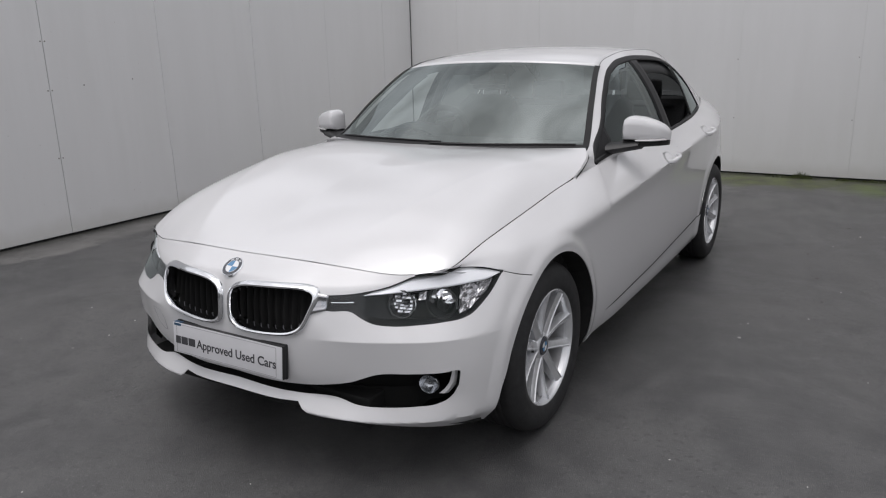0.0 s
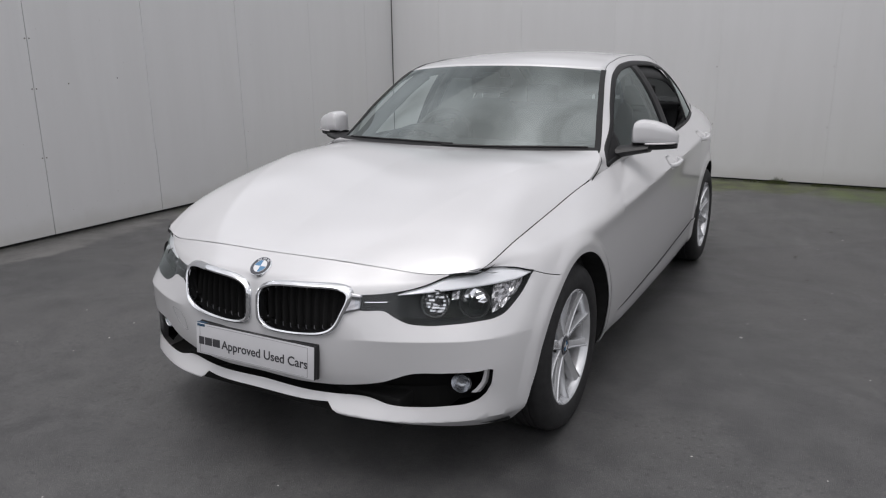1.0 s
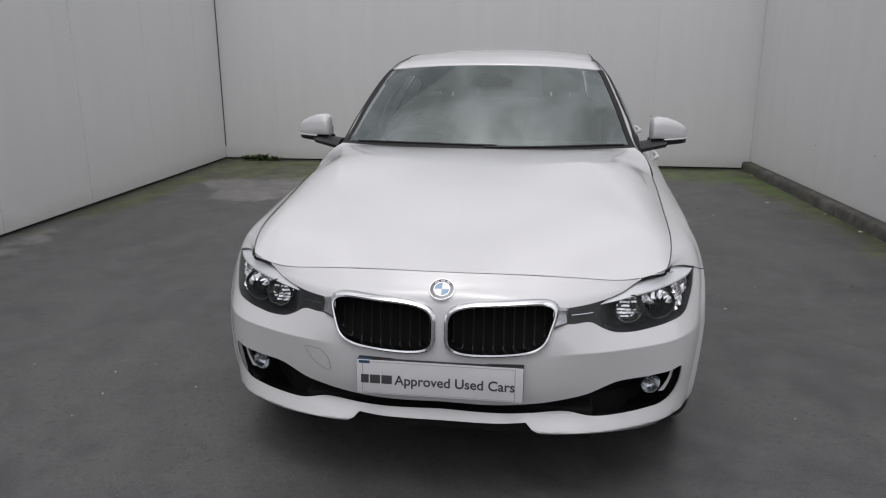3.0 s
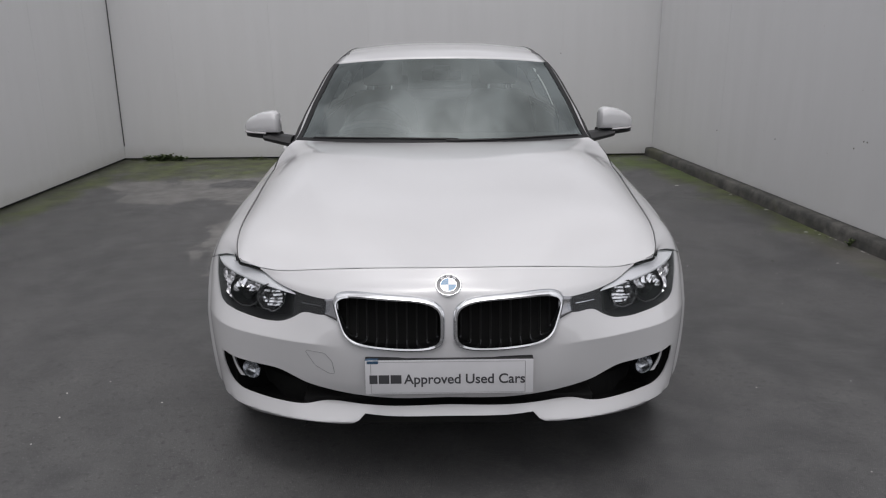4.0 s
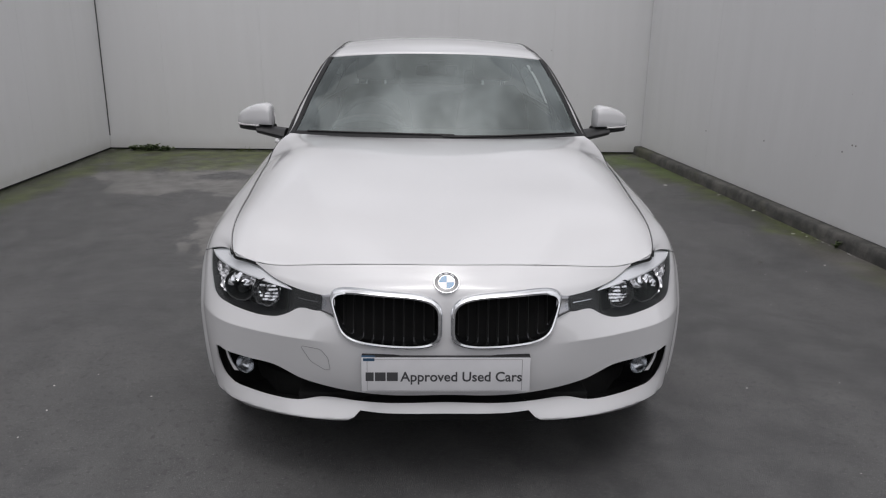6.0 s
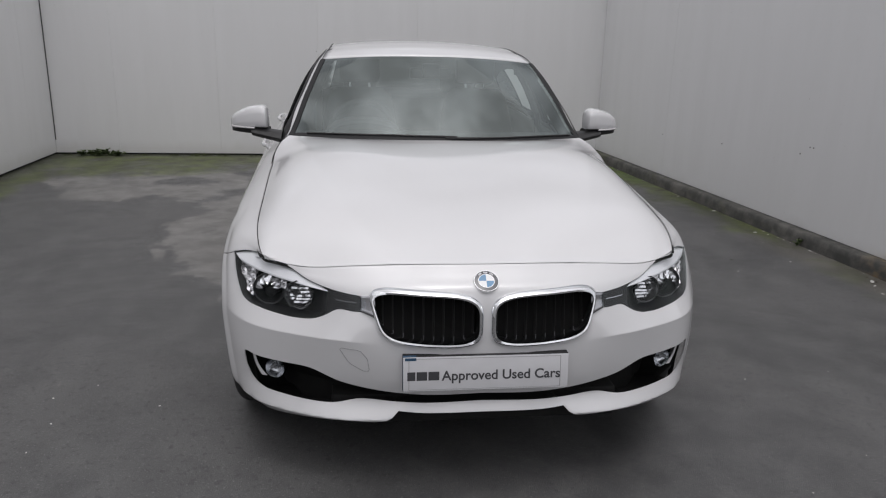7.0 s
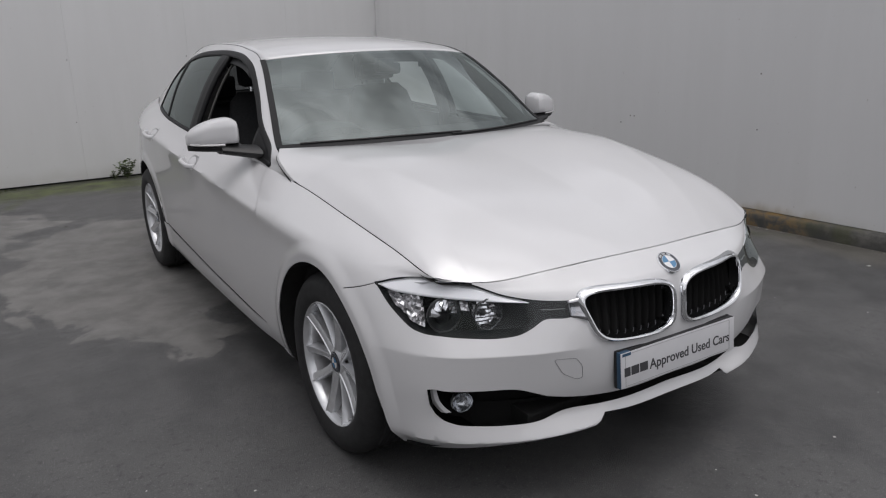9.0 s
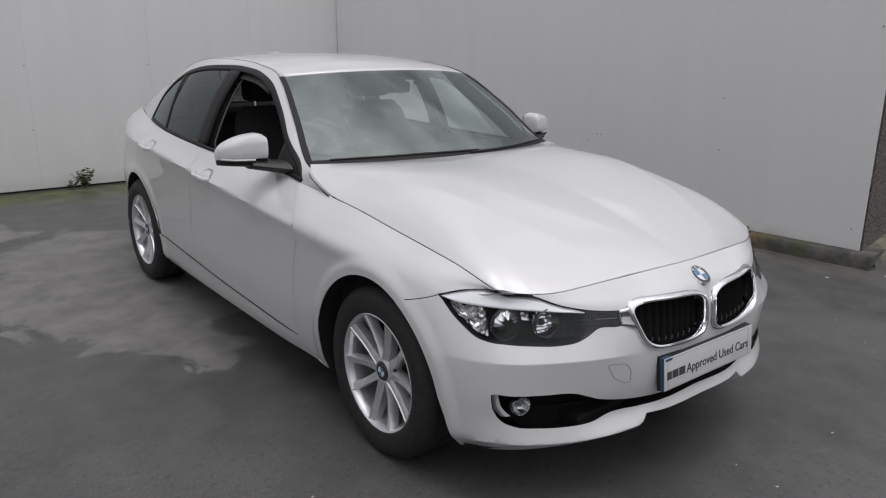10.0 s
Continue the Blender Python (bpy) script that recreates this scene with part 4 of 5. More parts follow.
def handle(g, y, z, door):
    bm = bmesh.new()
    rows = []
    for i in range(13):
        u = i / 12
        yy = y - .095 + .19 * u
        p = skin(s_of_y(yy), z + .012 * (u - .5))
        stand = .030 * (1 - abs(2 * u - 1) ** 5) + .002
        h = .011 + .003 * math.sin(math.pi * u)
        rows.append([(g * (p[0] + stand + dx * .010), yy, z + .012 * (u - .5) + dz * h) for dx, dz in ((-1, -.8), (0, -1), (.8, -.6), (1, 0), (.8, .6), (0, 1), (-1, .8))])
    vs = grid(bm, rows, closed_v=True)
    bm.faces.new(vs[0]), bm.faces.new(vs[-1][::-1])
    part("door_handle", bm, PAINT, door, "body-coloured door handle")
    bm = bmesh.new()
    rows = []
    for i in range(11):
        a = 2 * math.pi * i / 11
        r = []
        for k in (1.0, .55, .05):
            yy, zz = y - .02 + .05 * math.cos(a) * k, z + .004 + .026 * math.sin(a) * k
            p = skin(s_of_y(yy), zz)
            r.append((g * (p[0] + .0012 * (k < .9)), yy, zz))
        rows.append(r)
    grid(bm, rows, closed_u=True)
    part("handle_recess", bm, PAINT, door, "shaded finger recess")


def doors(g):
    bm = bmesh.new()
    side_panel(bm, lambda z: DOOR_A(z) + .0011, lambda z: DOOR_B(z) - .0019, lambda y: sill_z(y) + .0045, lambda y: belt(y) - .001, g, 110, 64, dent=(2.255, .842))
    d = part("front_door", bm, PAINT, car, thick=.003, rim=False)
    handle(g, 2.275, .838, d)
    bm = bmesh.new()
    side_panel(bm, lambda z: DOOR_B(z) + .0019, lambda z: DOOR_C(z) - .0019, lambda y: sill_z(y) + .0045, lambda y: belt(y) - .001, g, 70, 64, dent=(3.145, .892))
    d = part("rear_door", bm, PAINT, car, thick=.003, rim=False)
    handle(g, 3.165, .888, d)


def quarter(g):
    bm = bmesh.new()
    # above the arch, behind the rear door
    side_panel(bm, lambda z: DOOR_C(z) + .0019 if z > .5 else REAR_Y - ARCH_R + .004, lambda z: REAR_Y, lambda y: max(arch_z(y, REAR_Y), .37), belt, g, 20, 24)
    side_panel(bm, lambda z: REAR_Y, lambda z: REAR_Y + ARCH_R - .001, lambda y: arch_z(y, REAR_Y), belt, g, 24, 24)
    panel(bm, [(s, .24 if s > 13 else .27, top_z(s)) for s in spread(s_of_y(REAR_Y + ARCH_R), 15, 40)], 26, g)
    part("rear_quarter", bm, PAINT, car, thick=.003, rim=False)
    # sill tail below the rear door, ahead of the wheel
    bm = bmesh.new()
    side_panel(bm, lambda z: 3.02 + .3 * (z - .2), lambda z: REAR_Y - math.sqrt(max(ARCH_R**2 - (z - ARCH_Z) ** 2, 0)), lambda y: .222, lambda y: .372, g, 8, 6, .004)
    part("sill_end", bm, PAINT, car, thick=.003)


def shut_gaps(g):
    """Dark rubber behind the upright door gaps and above the sill."""
    for edge, z0, z1 in ((DOOR_A, .29, .90), (DOOR_B, .33, .94), (DOOR_C, .40, .97)):
        bm = bmesh.new()
        rows = []
        for z in spread(z0, z1, 24):
            rows.append([(g * (skin(s_of_y(edge(z) + d), z)[0] - .0045), edge(z) + d, z) for d in (-.012, .012)])
        grid(bm, rows, flip=g > 0)
        part("door_seal", bm, SHUT, car, smooth=False, outward=False)
    bm = bmesh.new()
    grid(bm, [[(g * (skin(s_of_y(y), sill_z(y) + d)[0] - .0045), y, sill_z(y) + d) for d in (-.010, .010)] for y in spread(1.374, 3.15, 20)], flip=g < 0)
    part("door_seal", bm, SHUT, car, smooth=False, outward=False)


for g in (1, -1):
    wing(g), sill(g), doors(g), quarter(g), shut_gaps(g)


# ---------- bonnet ----------
bonnet_mid = line([(.092, .760), (.25, .817), (.50, .890), (.80, .949), (1.05, .978), (1.29, .991)])


def bonnet_edge(q):
    """The outer shut line of the bonnet, from the lamp (0) to the screen (1)."""
    S0 = 4.93
    if q < .80:
        s = S0 + (s_of_y(1.2) - S0) * q / .80
        return column(s)[-1] + np.array([-.0042, 0, 0])
    return cr([.72, .80, .87, .93, 1.0], [column(s_of_y(1.10))[-1], (.768, 1.20, .893), (.766, 1.305, .926), (.751, 1.405, .957), (.717, 1.478, .982)], q)[0]


def bonnet():
    n, m = 90, 48
    FLAT, CROWN = 4.6, .034
    front = lambda p: column(4.93 * p)[-1] + np.array([0, .0026, .0012]) * (1 if p < .72 else .3)
    rear = lambda p: np.array([.717 * p, 1.29 + .188 * p**2.2, .991 - .009 * p])

    def mid(q):
        y = .092 + (1.29 - .092) * q
        return np.array([0, y, bonnet_mid(y)])
    bm = bmesh.new()
    c00, c10, c01, c11 = front(0), front(1), rear(0), rear(1)
    rows = []
    for i in range(-n, n + 1):
        p, g = abs(i) / n, (1 if i >= 0 else -1)
        r = []
        for j in range(m + 1):
            q = j / m
            e = np.array([p, p, p**FLAT])
            a = (1 - e) * mid(q) + e * bonnet_edge(q)
            # what the front and rear edges add: the nose's dip fades fast, so that the panel stays flat behind it
            fade = np.array([1 - q, 1 - q, (1 - q) ** 1.5])
            v = a + fade * (front(p) - (1 - e) * c00 - e * c10) + q * (rear(p) - (1 - e) * c01 - e * c11)
            # crown across, and the pressed ridge that runs to the screen pillar
            v[2] += CROWN * math.sin(math.pi * p**1.65) * 2.1 * q * (1 - q**3)
            ridge = .30 + .62 * q
            up = math.sin(math.pi * min(1, q * .92 + .08)) ** .7
            v[2] += .0036 * math.exp(-abs((p - ridge) / .055)) * up
            r.append((g * v[0], v[1], v[2] + .0005))
        rows.append(r)
    grid(bm, rows, flip=False)
    part("bonnet", bm, PAINT, car, "white bonnet with two pressed ridges", thick=.004, rim=False)
    # dark rubber under the shut lines
    bm = bmesh.new()
    for g in (1, -1):
        grid(bm, [[(g * c[0], c[1] - .005, c[2] - .010), (g * c[0], c[1] + .014, c[2] - .007)] for c in [column(s)[-1] for s in spread(0, 4.9, 40)]])
        grid(bm, [[(g * (c[0] + .010), c[1], c[2] - .009), (g * (c[0] - .012), c[1], c[2] - .008)] for c in [bonnet_edge(q) for q in spread(0, .98, 40)]])
    part("bonnet_seal", bm, SHUT, car, "dark rubber seal under the bonnet's edge", smooth=False, outward=False)


bonnet()

# ---------- glasshouse ----------
# roof rail: screen edge, roof gutter, rear screen edge, as (y, x, z)
RAIL_T = [1.20, 1.30, 1.38, 1.45, 1.505, 1.75, 2.02, 2.30, 2.70, 3.10, 3.40, 3.60, 3.90, 4.15]
RAIL_V = [(.770, .893), (.768, .925), (.757, .951), (.734, .972), (.722, .982), (.652, 1.152), (.577, 1.322), (.548, 1.373), (.538, 1.394), (.532, 1.383), (.523, 1.337), (.531, 1.274), (.580, 1.140), (.600, 1.042)]


def rail(y):
    return cr(RAIL_T, RAIL_V, y)[0]


def house(y, z):
    """The side of the glasshouse at length y and height z."""
    b = column(s_of_y(y))[-1]
    c = rail(y)
    vs = np.linspace(0, 1, 25)
    fat = .030 * min(1.0, max(0.0, (c[1] - b[2]) / .40))
    xs = b[0] + (c[0] - b[0]) * vs + fat * 4 * vs * (1 - vs) * (0.6 + .8 * vs) * .9
    zs = b[2] + (c[1] - b[2]) * vs + fat * .5 * 4 * vs * (1 - vs)
    return np.array([np.interp(z, zs, xs), y, z])


dlo_low = line([(1.40, .905), (1.48, .917), (2.4, .950), (3.12, .980), (3.54, 1.008)])
dlo_top = line([(1.40, .908), (1.462, .925), (1.49, .948), (1.665, 1.053), (1.86, 1.196), (2.03, 1.294), (2.185, 1.334), (2.42, 1.359), (2.70, 1.362), (3.09, 1.335), (3.30, 1.290), (3.43, 1.225), (3.52, 1.12), (3.545, 1.03)])


def house_panel(bm, ys, lo, hi, nv, g, out=0.0):
    rows = []
    for y in ys:
        a, b = lo(y), hi(y)
        r = []
        for j in range(nv + 1):
            p = house(y, a + (b - a) * j / nv)
            r.append((g * (p[0] + out), p[1], p[2] + out * .35))
        rows.append(r)
    grid(bm, rows, flip=g < 0)


def glasshouse(g):
    bm = bmesh.new()
    house_panel(bm, spread(1.205, 1.46, 12), belt, lambda y: rail(y)[1], 6, g)
    house_panel(bm, spread(1.46, 3.545, 80), dlo_top, lambda y: rail(y)[1], 10, g)
    house_panel(bm, spread(3.545, 4.15, 14), belt, lambda y: rail(y)[1], 14, g)
    house_panel(bm, spread(1.46, 3.545, 60), lambda y: belt(y) - .001, lambda y: max(dlo_low(y), belt(y)), 2, g)
    part("roof_pillar", bm, PAINT, car, "white screen pillar and roof rail", thick=.003, rim=False)
    # black window trim
    bm = bmesh.new()
    rim = lambda w: (lambda y: max(dlo_top(y) - w, dlo_low(y)))
    house_panel(bm, spread(1.468, 3.548, 80), rim(.024), lambda y: dlo_top(y) + .001, 3, g, .003)
    house_panel(bm, spread(1.468, 3.545, 60), lambda y: dlo_low(y) - .004, lambda y: min(dlo_low(y) + .014, dlo_top(y)), 2, g, .004)
    house_panel(bm, spread(1.468, 1.70, 12), dlo_low, dlo_top, 5, g, .003)
    part("window_trim", bm, TRIM, car, "black window surround", thick=.006)
    bm = bmesh.new()
    house_panel(bm, [2.45, 2.48, 2.51, 2.54, 2.57], dlo_low, rim(.004), 10, g, .003)
    part("door_pillar", bm, TRIM, car, "gloss black door pillar", thick=.02)
    bm = bmesh.new()
    rows = []
    for j in range(11):
        v = j / 10
        yc = 3.125 + .10 * v
        z = dlo_low(yc) + (dlo_top(yc) - .004 - dlo_low(yc)) * v
        rows.append([(g * (house(yc + d, z)[0] + .003), yc + d, z) for d in (-.013, .013)])
    grid(bm, rows, flip=g > 0)
    part("window_divider", bm, TRIM, car, thick=.008)
    # the driver's window and the rear one on the other side are wound down
    panes = [(3.16, 3.535, PRIVACY, "quarter_window")]
    panes.append((1.70, 2.46, TINT, "front_door_window") if g > 0 else (2.56, 3.135, PRIVACY, "rear_door_window"))
    for y0, y1, mt, nm in panes:
        bm = bmesh.new()
        house_panel(bm, spread(y0, y1, 16), dlo_low, rim(.012), 10, g, -.002)
        ob = part(nm, bm, mt, car, "dark privacy glass" if mt is PRIVACY else "clear raised glass", face=(g, 0, .3))
        ob.visible_shadow = False


for g in (1, -1):
    glasshouse(g)

roof_mid = line([(1.885, 1.352), (2.0, 1.381), (2.2, 1.408), (2.6, 1.429), (3.0, 1.420), (3.35, 1.368), (3.53, 1.320)])


def roof():
    bm = bmesh.new()
    rows = []
    for i in range(41):
        u = i / 40
        r = []
        for j in range(-16, 17):
            p = abs(j) / 16
            ye = 2.02 + (3.46 - 2.02) * u
            ym = 1.885 + (3.53 - 1.885) * u
            y = ym + (ye - ym) * p**2
            e = rail(ye)
            zm = roof_mid(ym)
            z = zm + (e[1] - zm) * (p**2.3)
            r.append((math.copysign(1, j) * p * (e[0] - .002), y, z))
        rows.append(r)
    grid(bm, rows, flip=True)
    part("roof", bm, PAINT, car, thick=.004)
    for g in (1, -1):
        bm = bmesh.new()
        tube(bm, [(g * (rail(y)[0] - .001), y, rail(y)[1] + .0005) for y in spread(2.03, 3.44, 30)], .0016, 6)
        part("roof_gutter", bm, BLACK, car, "dark roof seam")
    bm = bmesh.new()
    rows = []
    for i in range(13):
        u = i / 12
        y = 3.17 + .15 * u
        h = .045 * math.sin(math.pi * min(1, u ** .8 * .62 + .0)) if u < .999 else .012
        w = .020 * math.sin(math.pi * (u * .8 + .1))
        z = roof_mid(y)
        rows.append([(-w, y, z - .004), (-w * .75, y, z + h * .5), (0, y, z + h), (w * .75, y, z + h * .5), (w, y, z - .004)])
    grid(bm, rows)
    part("aerial_fin", bm, PAINT, car, "small white roof aerial fin")


roof()


def screen_pt(p, q, drop=0.0):
    """The windscreen: p from -1 to 1 across, q from base to roof."""
    a = abs(p)
    lo = np.array([.722 * a, 1.275 + .226 * a**2.1, .985 - .005 * a])
    e = rail(2.02)
    hi = np.array([.577 * a, 1.885 + .135 * a**2.0, 1.354 - (1.354 - e[1]) * a**2.2])
    v = lo + (hi - lo) * q
    if a > .6:
        k = (a - .6) / .4
        yy = 1.50 + .52 * q
        e = rail(yy)
        v = v + k**2 * (np.array([e[0], yy, e[1]]) - (np.array([.722, 1.501, .98]) + (np.array([.577, 2.02, e[1] * 0 + rail(2.02)[1]]) - np.array([.722, 1.501, .98])) * q))
    n = np.array([0, -.52, .85])
    v = v + n * (.016 * math.sin(math.pi * q) * (1 - a**2 * .6) - drop)
    v[0] = math.copysign(v[0], p)
    return v


def windscreen():
    bm = bmesh.new()
    grid(bm, [[screen_pt(p, q) for q in spread(.012, .992, 24)] for p in spread(-.995, .995, 48)], flip=True)
    ob = part("windscreen", bm, SCREEN, car, "tinted laminated windscreen reflecting the clouds", face=(0, -.5, .85))
    ob.visible_shadow = False
    bm = bmesh.new()
    grid(bm, [[screen_pt(p, q, -.002) for q in spread(.0, .045, 3)] for p in spread(-1, 1, 40)], flip=True)
    grid(bm, [[screen_pt(p, q, .003) for q in spread(.965, 1.0, 3)] for p in spread(-1, 1, 40)], flip=True)
    for g in (1, -1):
        grid(bm, [[screen_pt(g * (.967 + (.033 + .010 * q) * k / 4), q, -.0025) for q in spread(.0, 1.0, 20)] for k in range(5)], flip=g > 0)
    part("screen_band", bm, TRIM, car, "black ceramic band round the windscreen", outward=False)
    bm = bmesh.new()
    grid(bm, [[(p * (.515 + .085 * q), 3.53 - .07 * p * p + (.57 + .05 * p * p) * q, 1.320 - .012 * p * p + (1.046 - 1.320) * q + .012 * math.sin(math.pi * q)) for q in spread(0, 1, 10)] for p in spread(-1, 1, 20)], flip=True)
    part("rear_screen", bm, REAR, car, "rear window", face=(0, .5, .85)).visible_shadow = False
    bm = bmesh.new()
    rows = []
    for p in spread(-1, 1, 24):
        r = []
        for q in spread(0, 1, 10):
            e = cr([0, 1], [(.600, 4.09, 1.044), (.47, 4.42, 1.058)], q)[0]
            r.append((p * e[0], e[1] + (1 - p * p) * .10 * q, e[2] + .012 * (1 - p * p)))
        rows.append(r)
    grid(bm, rows, flip=True)
    part("boot_lid", bm, PAINT, car, outward=False)


windscreen()


# ---------- wheels ----------
def wheel(name):
    w = new(name)
    w.parent = car
    w["label"] = "silver alloy wheel with five paired spokes and a black tyre"
    R, rim_r = .3265, .222
    # local axis z is outwards
    tread = []
    for i, h in enumerate(np.linspace(-.07, .07, 29)):
        groove = .006 if any(abs(h - c) < .0045 for c in (-.045, -.016, .016, .045)) else 0
        tread.append((R - groove - .002 * (h / .07) ** 2, h))
    prof = [(rim_r - .003, -.098), (.232, -.106), (.262, -.1125), (.290, -.110), (.310, -.098), (.3205, -.082)] + tread
    prof += [(.3205, .082), (.310, .098), (.302, .1035), (.298, .1075), (.270, .1125), (.262, .1118), (.258, .1125), (.236, .1085), (rim_r + .002, .101), (rim_r - .003, .096)]
    bm = bmesh.new()
    lathe(bm, prof, 72)
    part("tyre", bm, RUBBER, w, "black road tyre")
    bm = bmesh.new()
    lathe(bm, [(.2235, .094), (.2245, .101), (.221, .1035), (.217, .100), (.212, .088), (.2085, .074)], 72)
    part("rim", bm, ALLOY, w, "silver rim")
    # the barrel's shade is put into a darker grey than the rim's silver
    bm = bmesh.new()
    lathe(bm, [(.2085, .074), (.204, .05), (.198, -.02), (.200, -.09), (.2235, -.1)], 72)
    part("rim_barrel", bm, BARREL, w, "shaded inner barrel of the rim")
    bm = bmesh.new()
    lathe(bm, [(.150, -.015), (.150, .012), (.075, .012), (.07, .03), (.0, .03)], 48)
    part("brake_disc", bm, DISC, w)
    bm = bmesh.new()
    box(bm, .085, -.06, -.035, .165, .06, .03, .012)
    part("brake_caliper", bm, DISC, w)
    # near-black shield set forward so that the gaps between the spokes look shaded
    bm = bmesh.new()
    lathe(bm, [(.1965, -.03), (.185, -.005), (.152, .000), (.0, .000)], 40)
    part("brake_shield", bm, LINER, w)
    # hub
    bm = bmesh.new()
    lathe(bm, [(.066, .020), (.064, .050), (.056, .064), (.047, .072), (.040, .075), (.0365, .073), (.036, .062), (.0, .062)], 48)
    part("hub", bm, ALLOY, w)
    for k in range(5):
        for side in (-1, 1):
            bm = bmesh.new()
            rows = []
            base = 2 * math.pi * k / 5 + math.pi / 2
            for i in range(11):
                u = i / 10
                r = .040 + (.2185 - .040) * u
                ang = base + side * (.315 - .055 * u)
                half = .0180 - .0025 * math.sin(math.pi * min(1, u * 1.15)) - .002 * u
                zf = .074 + .025 * u - .006 * math.sin(math.pi * u)
                zb = zf - .046 + .010 * u
                c = Vector((math.cos(ang) * r, math.sin(ang) * r, 0))
                t = Vector((-math.sin(ang), math.cos(ang), 0)) * side
                rows.append([c + t * (half * a) + Vector((0, 0, (zf if top else zb) + dz)) for a, top, dz in ((-1.1, 0, 0), (-1, 1, -.010), (-.6, 1, -.0065), (.45, 1, -.003), (.62, 1, .001), (.82, 1, .001), (1, 1, -.004), (1.12, 0, 0))])
            vs = grid(bm, rows, closed_v=True)
            bm.faces.new(vs[0]), bm.faces.new(vs[-1][::-1])
            part("spoke", bm, ALLOY, w)
    for k in range(5):
        a = 2 * math.pi * (k + .5) / 5 + math.pi / 2
        bm = bmesh.new()
        lathe(bm, [(.0125, .05), (.0125, .0605), (.0115, .0615), (.0095, .0605), (.0085, .056), (.0, .056)], 12, Matrix.Translation((.056 * math.cos(a), .056 * math.sin(a), .004)))
        part("wheel_bolt", bm, DISC, w)
    bm = bmesh.new()
    lathe(bm, [(.0345, .062), (.0345, .0765), (.033, .078), (.0, .0785)], 40)
    cap = part("centre_cap", bm, BADGE_DARK, w, "round centre cap")
    for q in range(4):
        bm = bmesh.new()
        vs = [bm.verts.new((0, 0, .0792))]
        for i in range(7):
            a = math.pi / 2 * (q + i / 6)
            vs.append(bm.verts.new((.020 * math.cos(a), .020 * math.sin(a), .0792)))
        bm.faces.new(vs)
        part("quarter", bm, BADGE_BLUE if q % 2 else BADGE_WHITE, cap, smooth=False)
    return w


w0 = wheel("wheel")
spots = [(1, AX + .003, 0), (-1, AX + .003, 20), (1, REAR_Y, 33), (-1, REAR_Y, 50)]
for i, (g, y, a) in enumerate(spots):
    m = pose(g * (.762 if y < 2 else .782), y, .322, 0, 90 * g, 0) @ pose(0, 0, 0, 0, 0, a)
    if i == 0:
        w0.matrix_basis = m
    else:
        copy_thing(w0, m)


def liners():
    for g in (1, -1):
        for ya in AXLES:
            bm = bmesh.new()
            rows = []
            for i in range(25):
                a = -.35 + (math.pi + .7) * i / 24
                r = ARCH_R + .004
                yy, zz = ya - r * math.cos(a), max(ARCH_Z + r * math.sin(a), .14)
                xe = (skin(s_of_y(yy) if yy > .776 else s_at(yy), max(zz, .19))[0]) - .006
                rows.append([(g * xe, yy, zz), (g * .74, yy, zz), (g * .50, yy, zz)])
            grid(bm, rows)
            vs = [bm.verts.new((g * .50, ya - (ARCH_R + .004) * math.cos(-.35 + (math.pi + .7) * i / 24), max(ARCH_Z + (ARCH_R + .004) * math.sin(-.35 + (math.pi + .7) * i / 24), .14))) for i in range(25)]
            bm.faces.new(vs)
            part("arch_liner", bm, LINER, car, "black wheel-arch liner", smooth=False)


liners()


def underbody():
    bm = bmesh.new()
    box(bm, -.49, .12, .19, .49, 4.40, .30, .01)
    box(bm, -.80, 1.18, .19, .80, 3.16, .30, .01)
    for g in (1, -1):
        grid(bm, [[(g * skin(s, .245)[0] * f, skin(s, .245)[1] + d, z) for f, d, z in ((.985, .016, lip_low(s) + .014), (.90, .14, lip_low(s) - .004), (.80, .32, lip_low(s) - .006))] for s in spread(0, 5.2, 26)])
    part("underbody", bm, LINER, car, "black underbody", smooth=False)
    # near-black sheets put in for the shade behind the bumper opening and under the bonnet
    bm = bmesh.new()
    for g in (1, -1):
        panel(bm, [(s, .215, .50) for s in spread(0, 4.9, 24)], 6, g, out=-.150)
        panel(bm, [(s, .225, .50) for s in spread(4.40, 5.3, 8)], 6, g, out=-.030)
    part("intake_backing", bm, SHUT, car, "black sheet for the shaded depth of the lower air intake", smooth=False)
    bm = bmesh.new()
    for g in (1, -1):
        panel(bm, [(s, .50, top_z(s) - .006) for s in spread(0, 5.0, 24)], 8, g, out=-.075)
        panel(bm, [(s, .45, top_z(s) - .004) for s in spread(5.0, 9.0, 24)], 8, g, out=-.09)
    part("bay_shade_sheet", bm, SHUT, car, "near-black sheet for the shade inside the engine bay", smooth=False)


underbody()


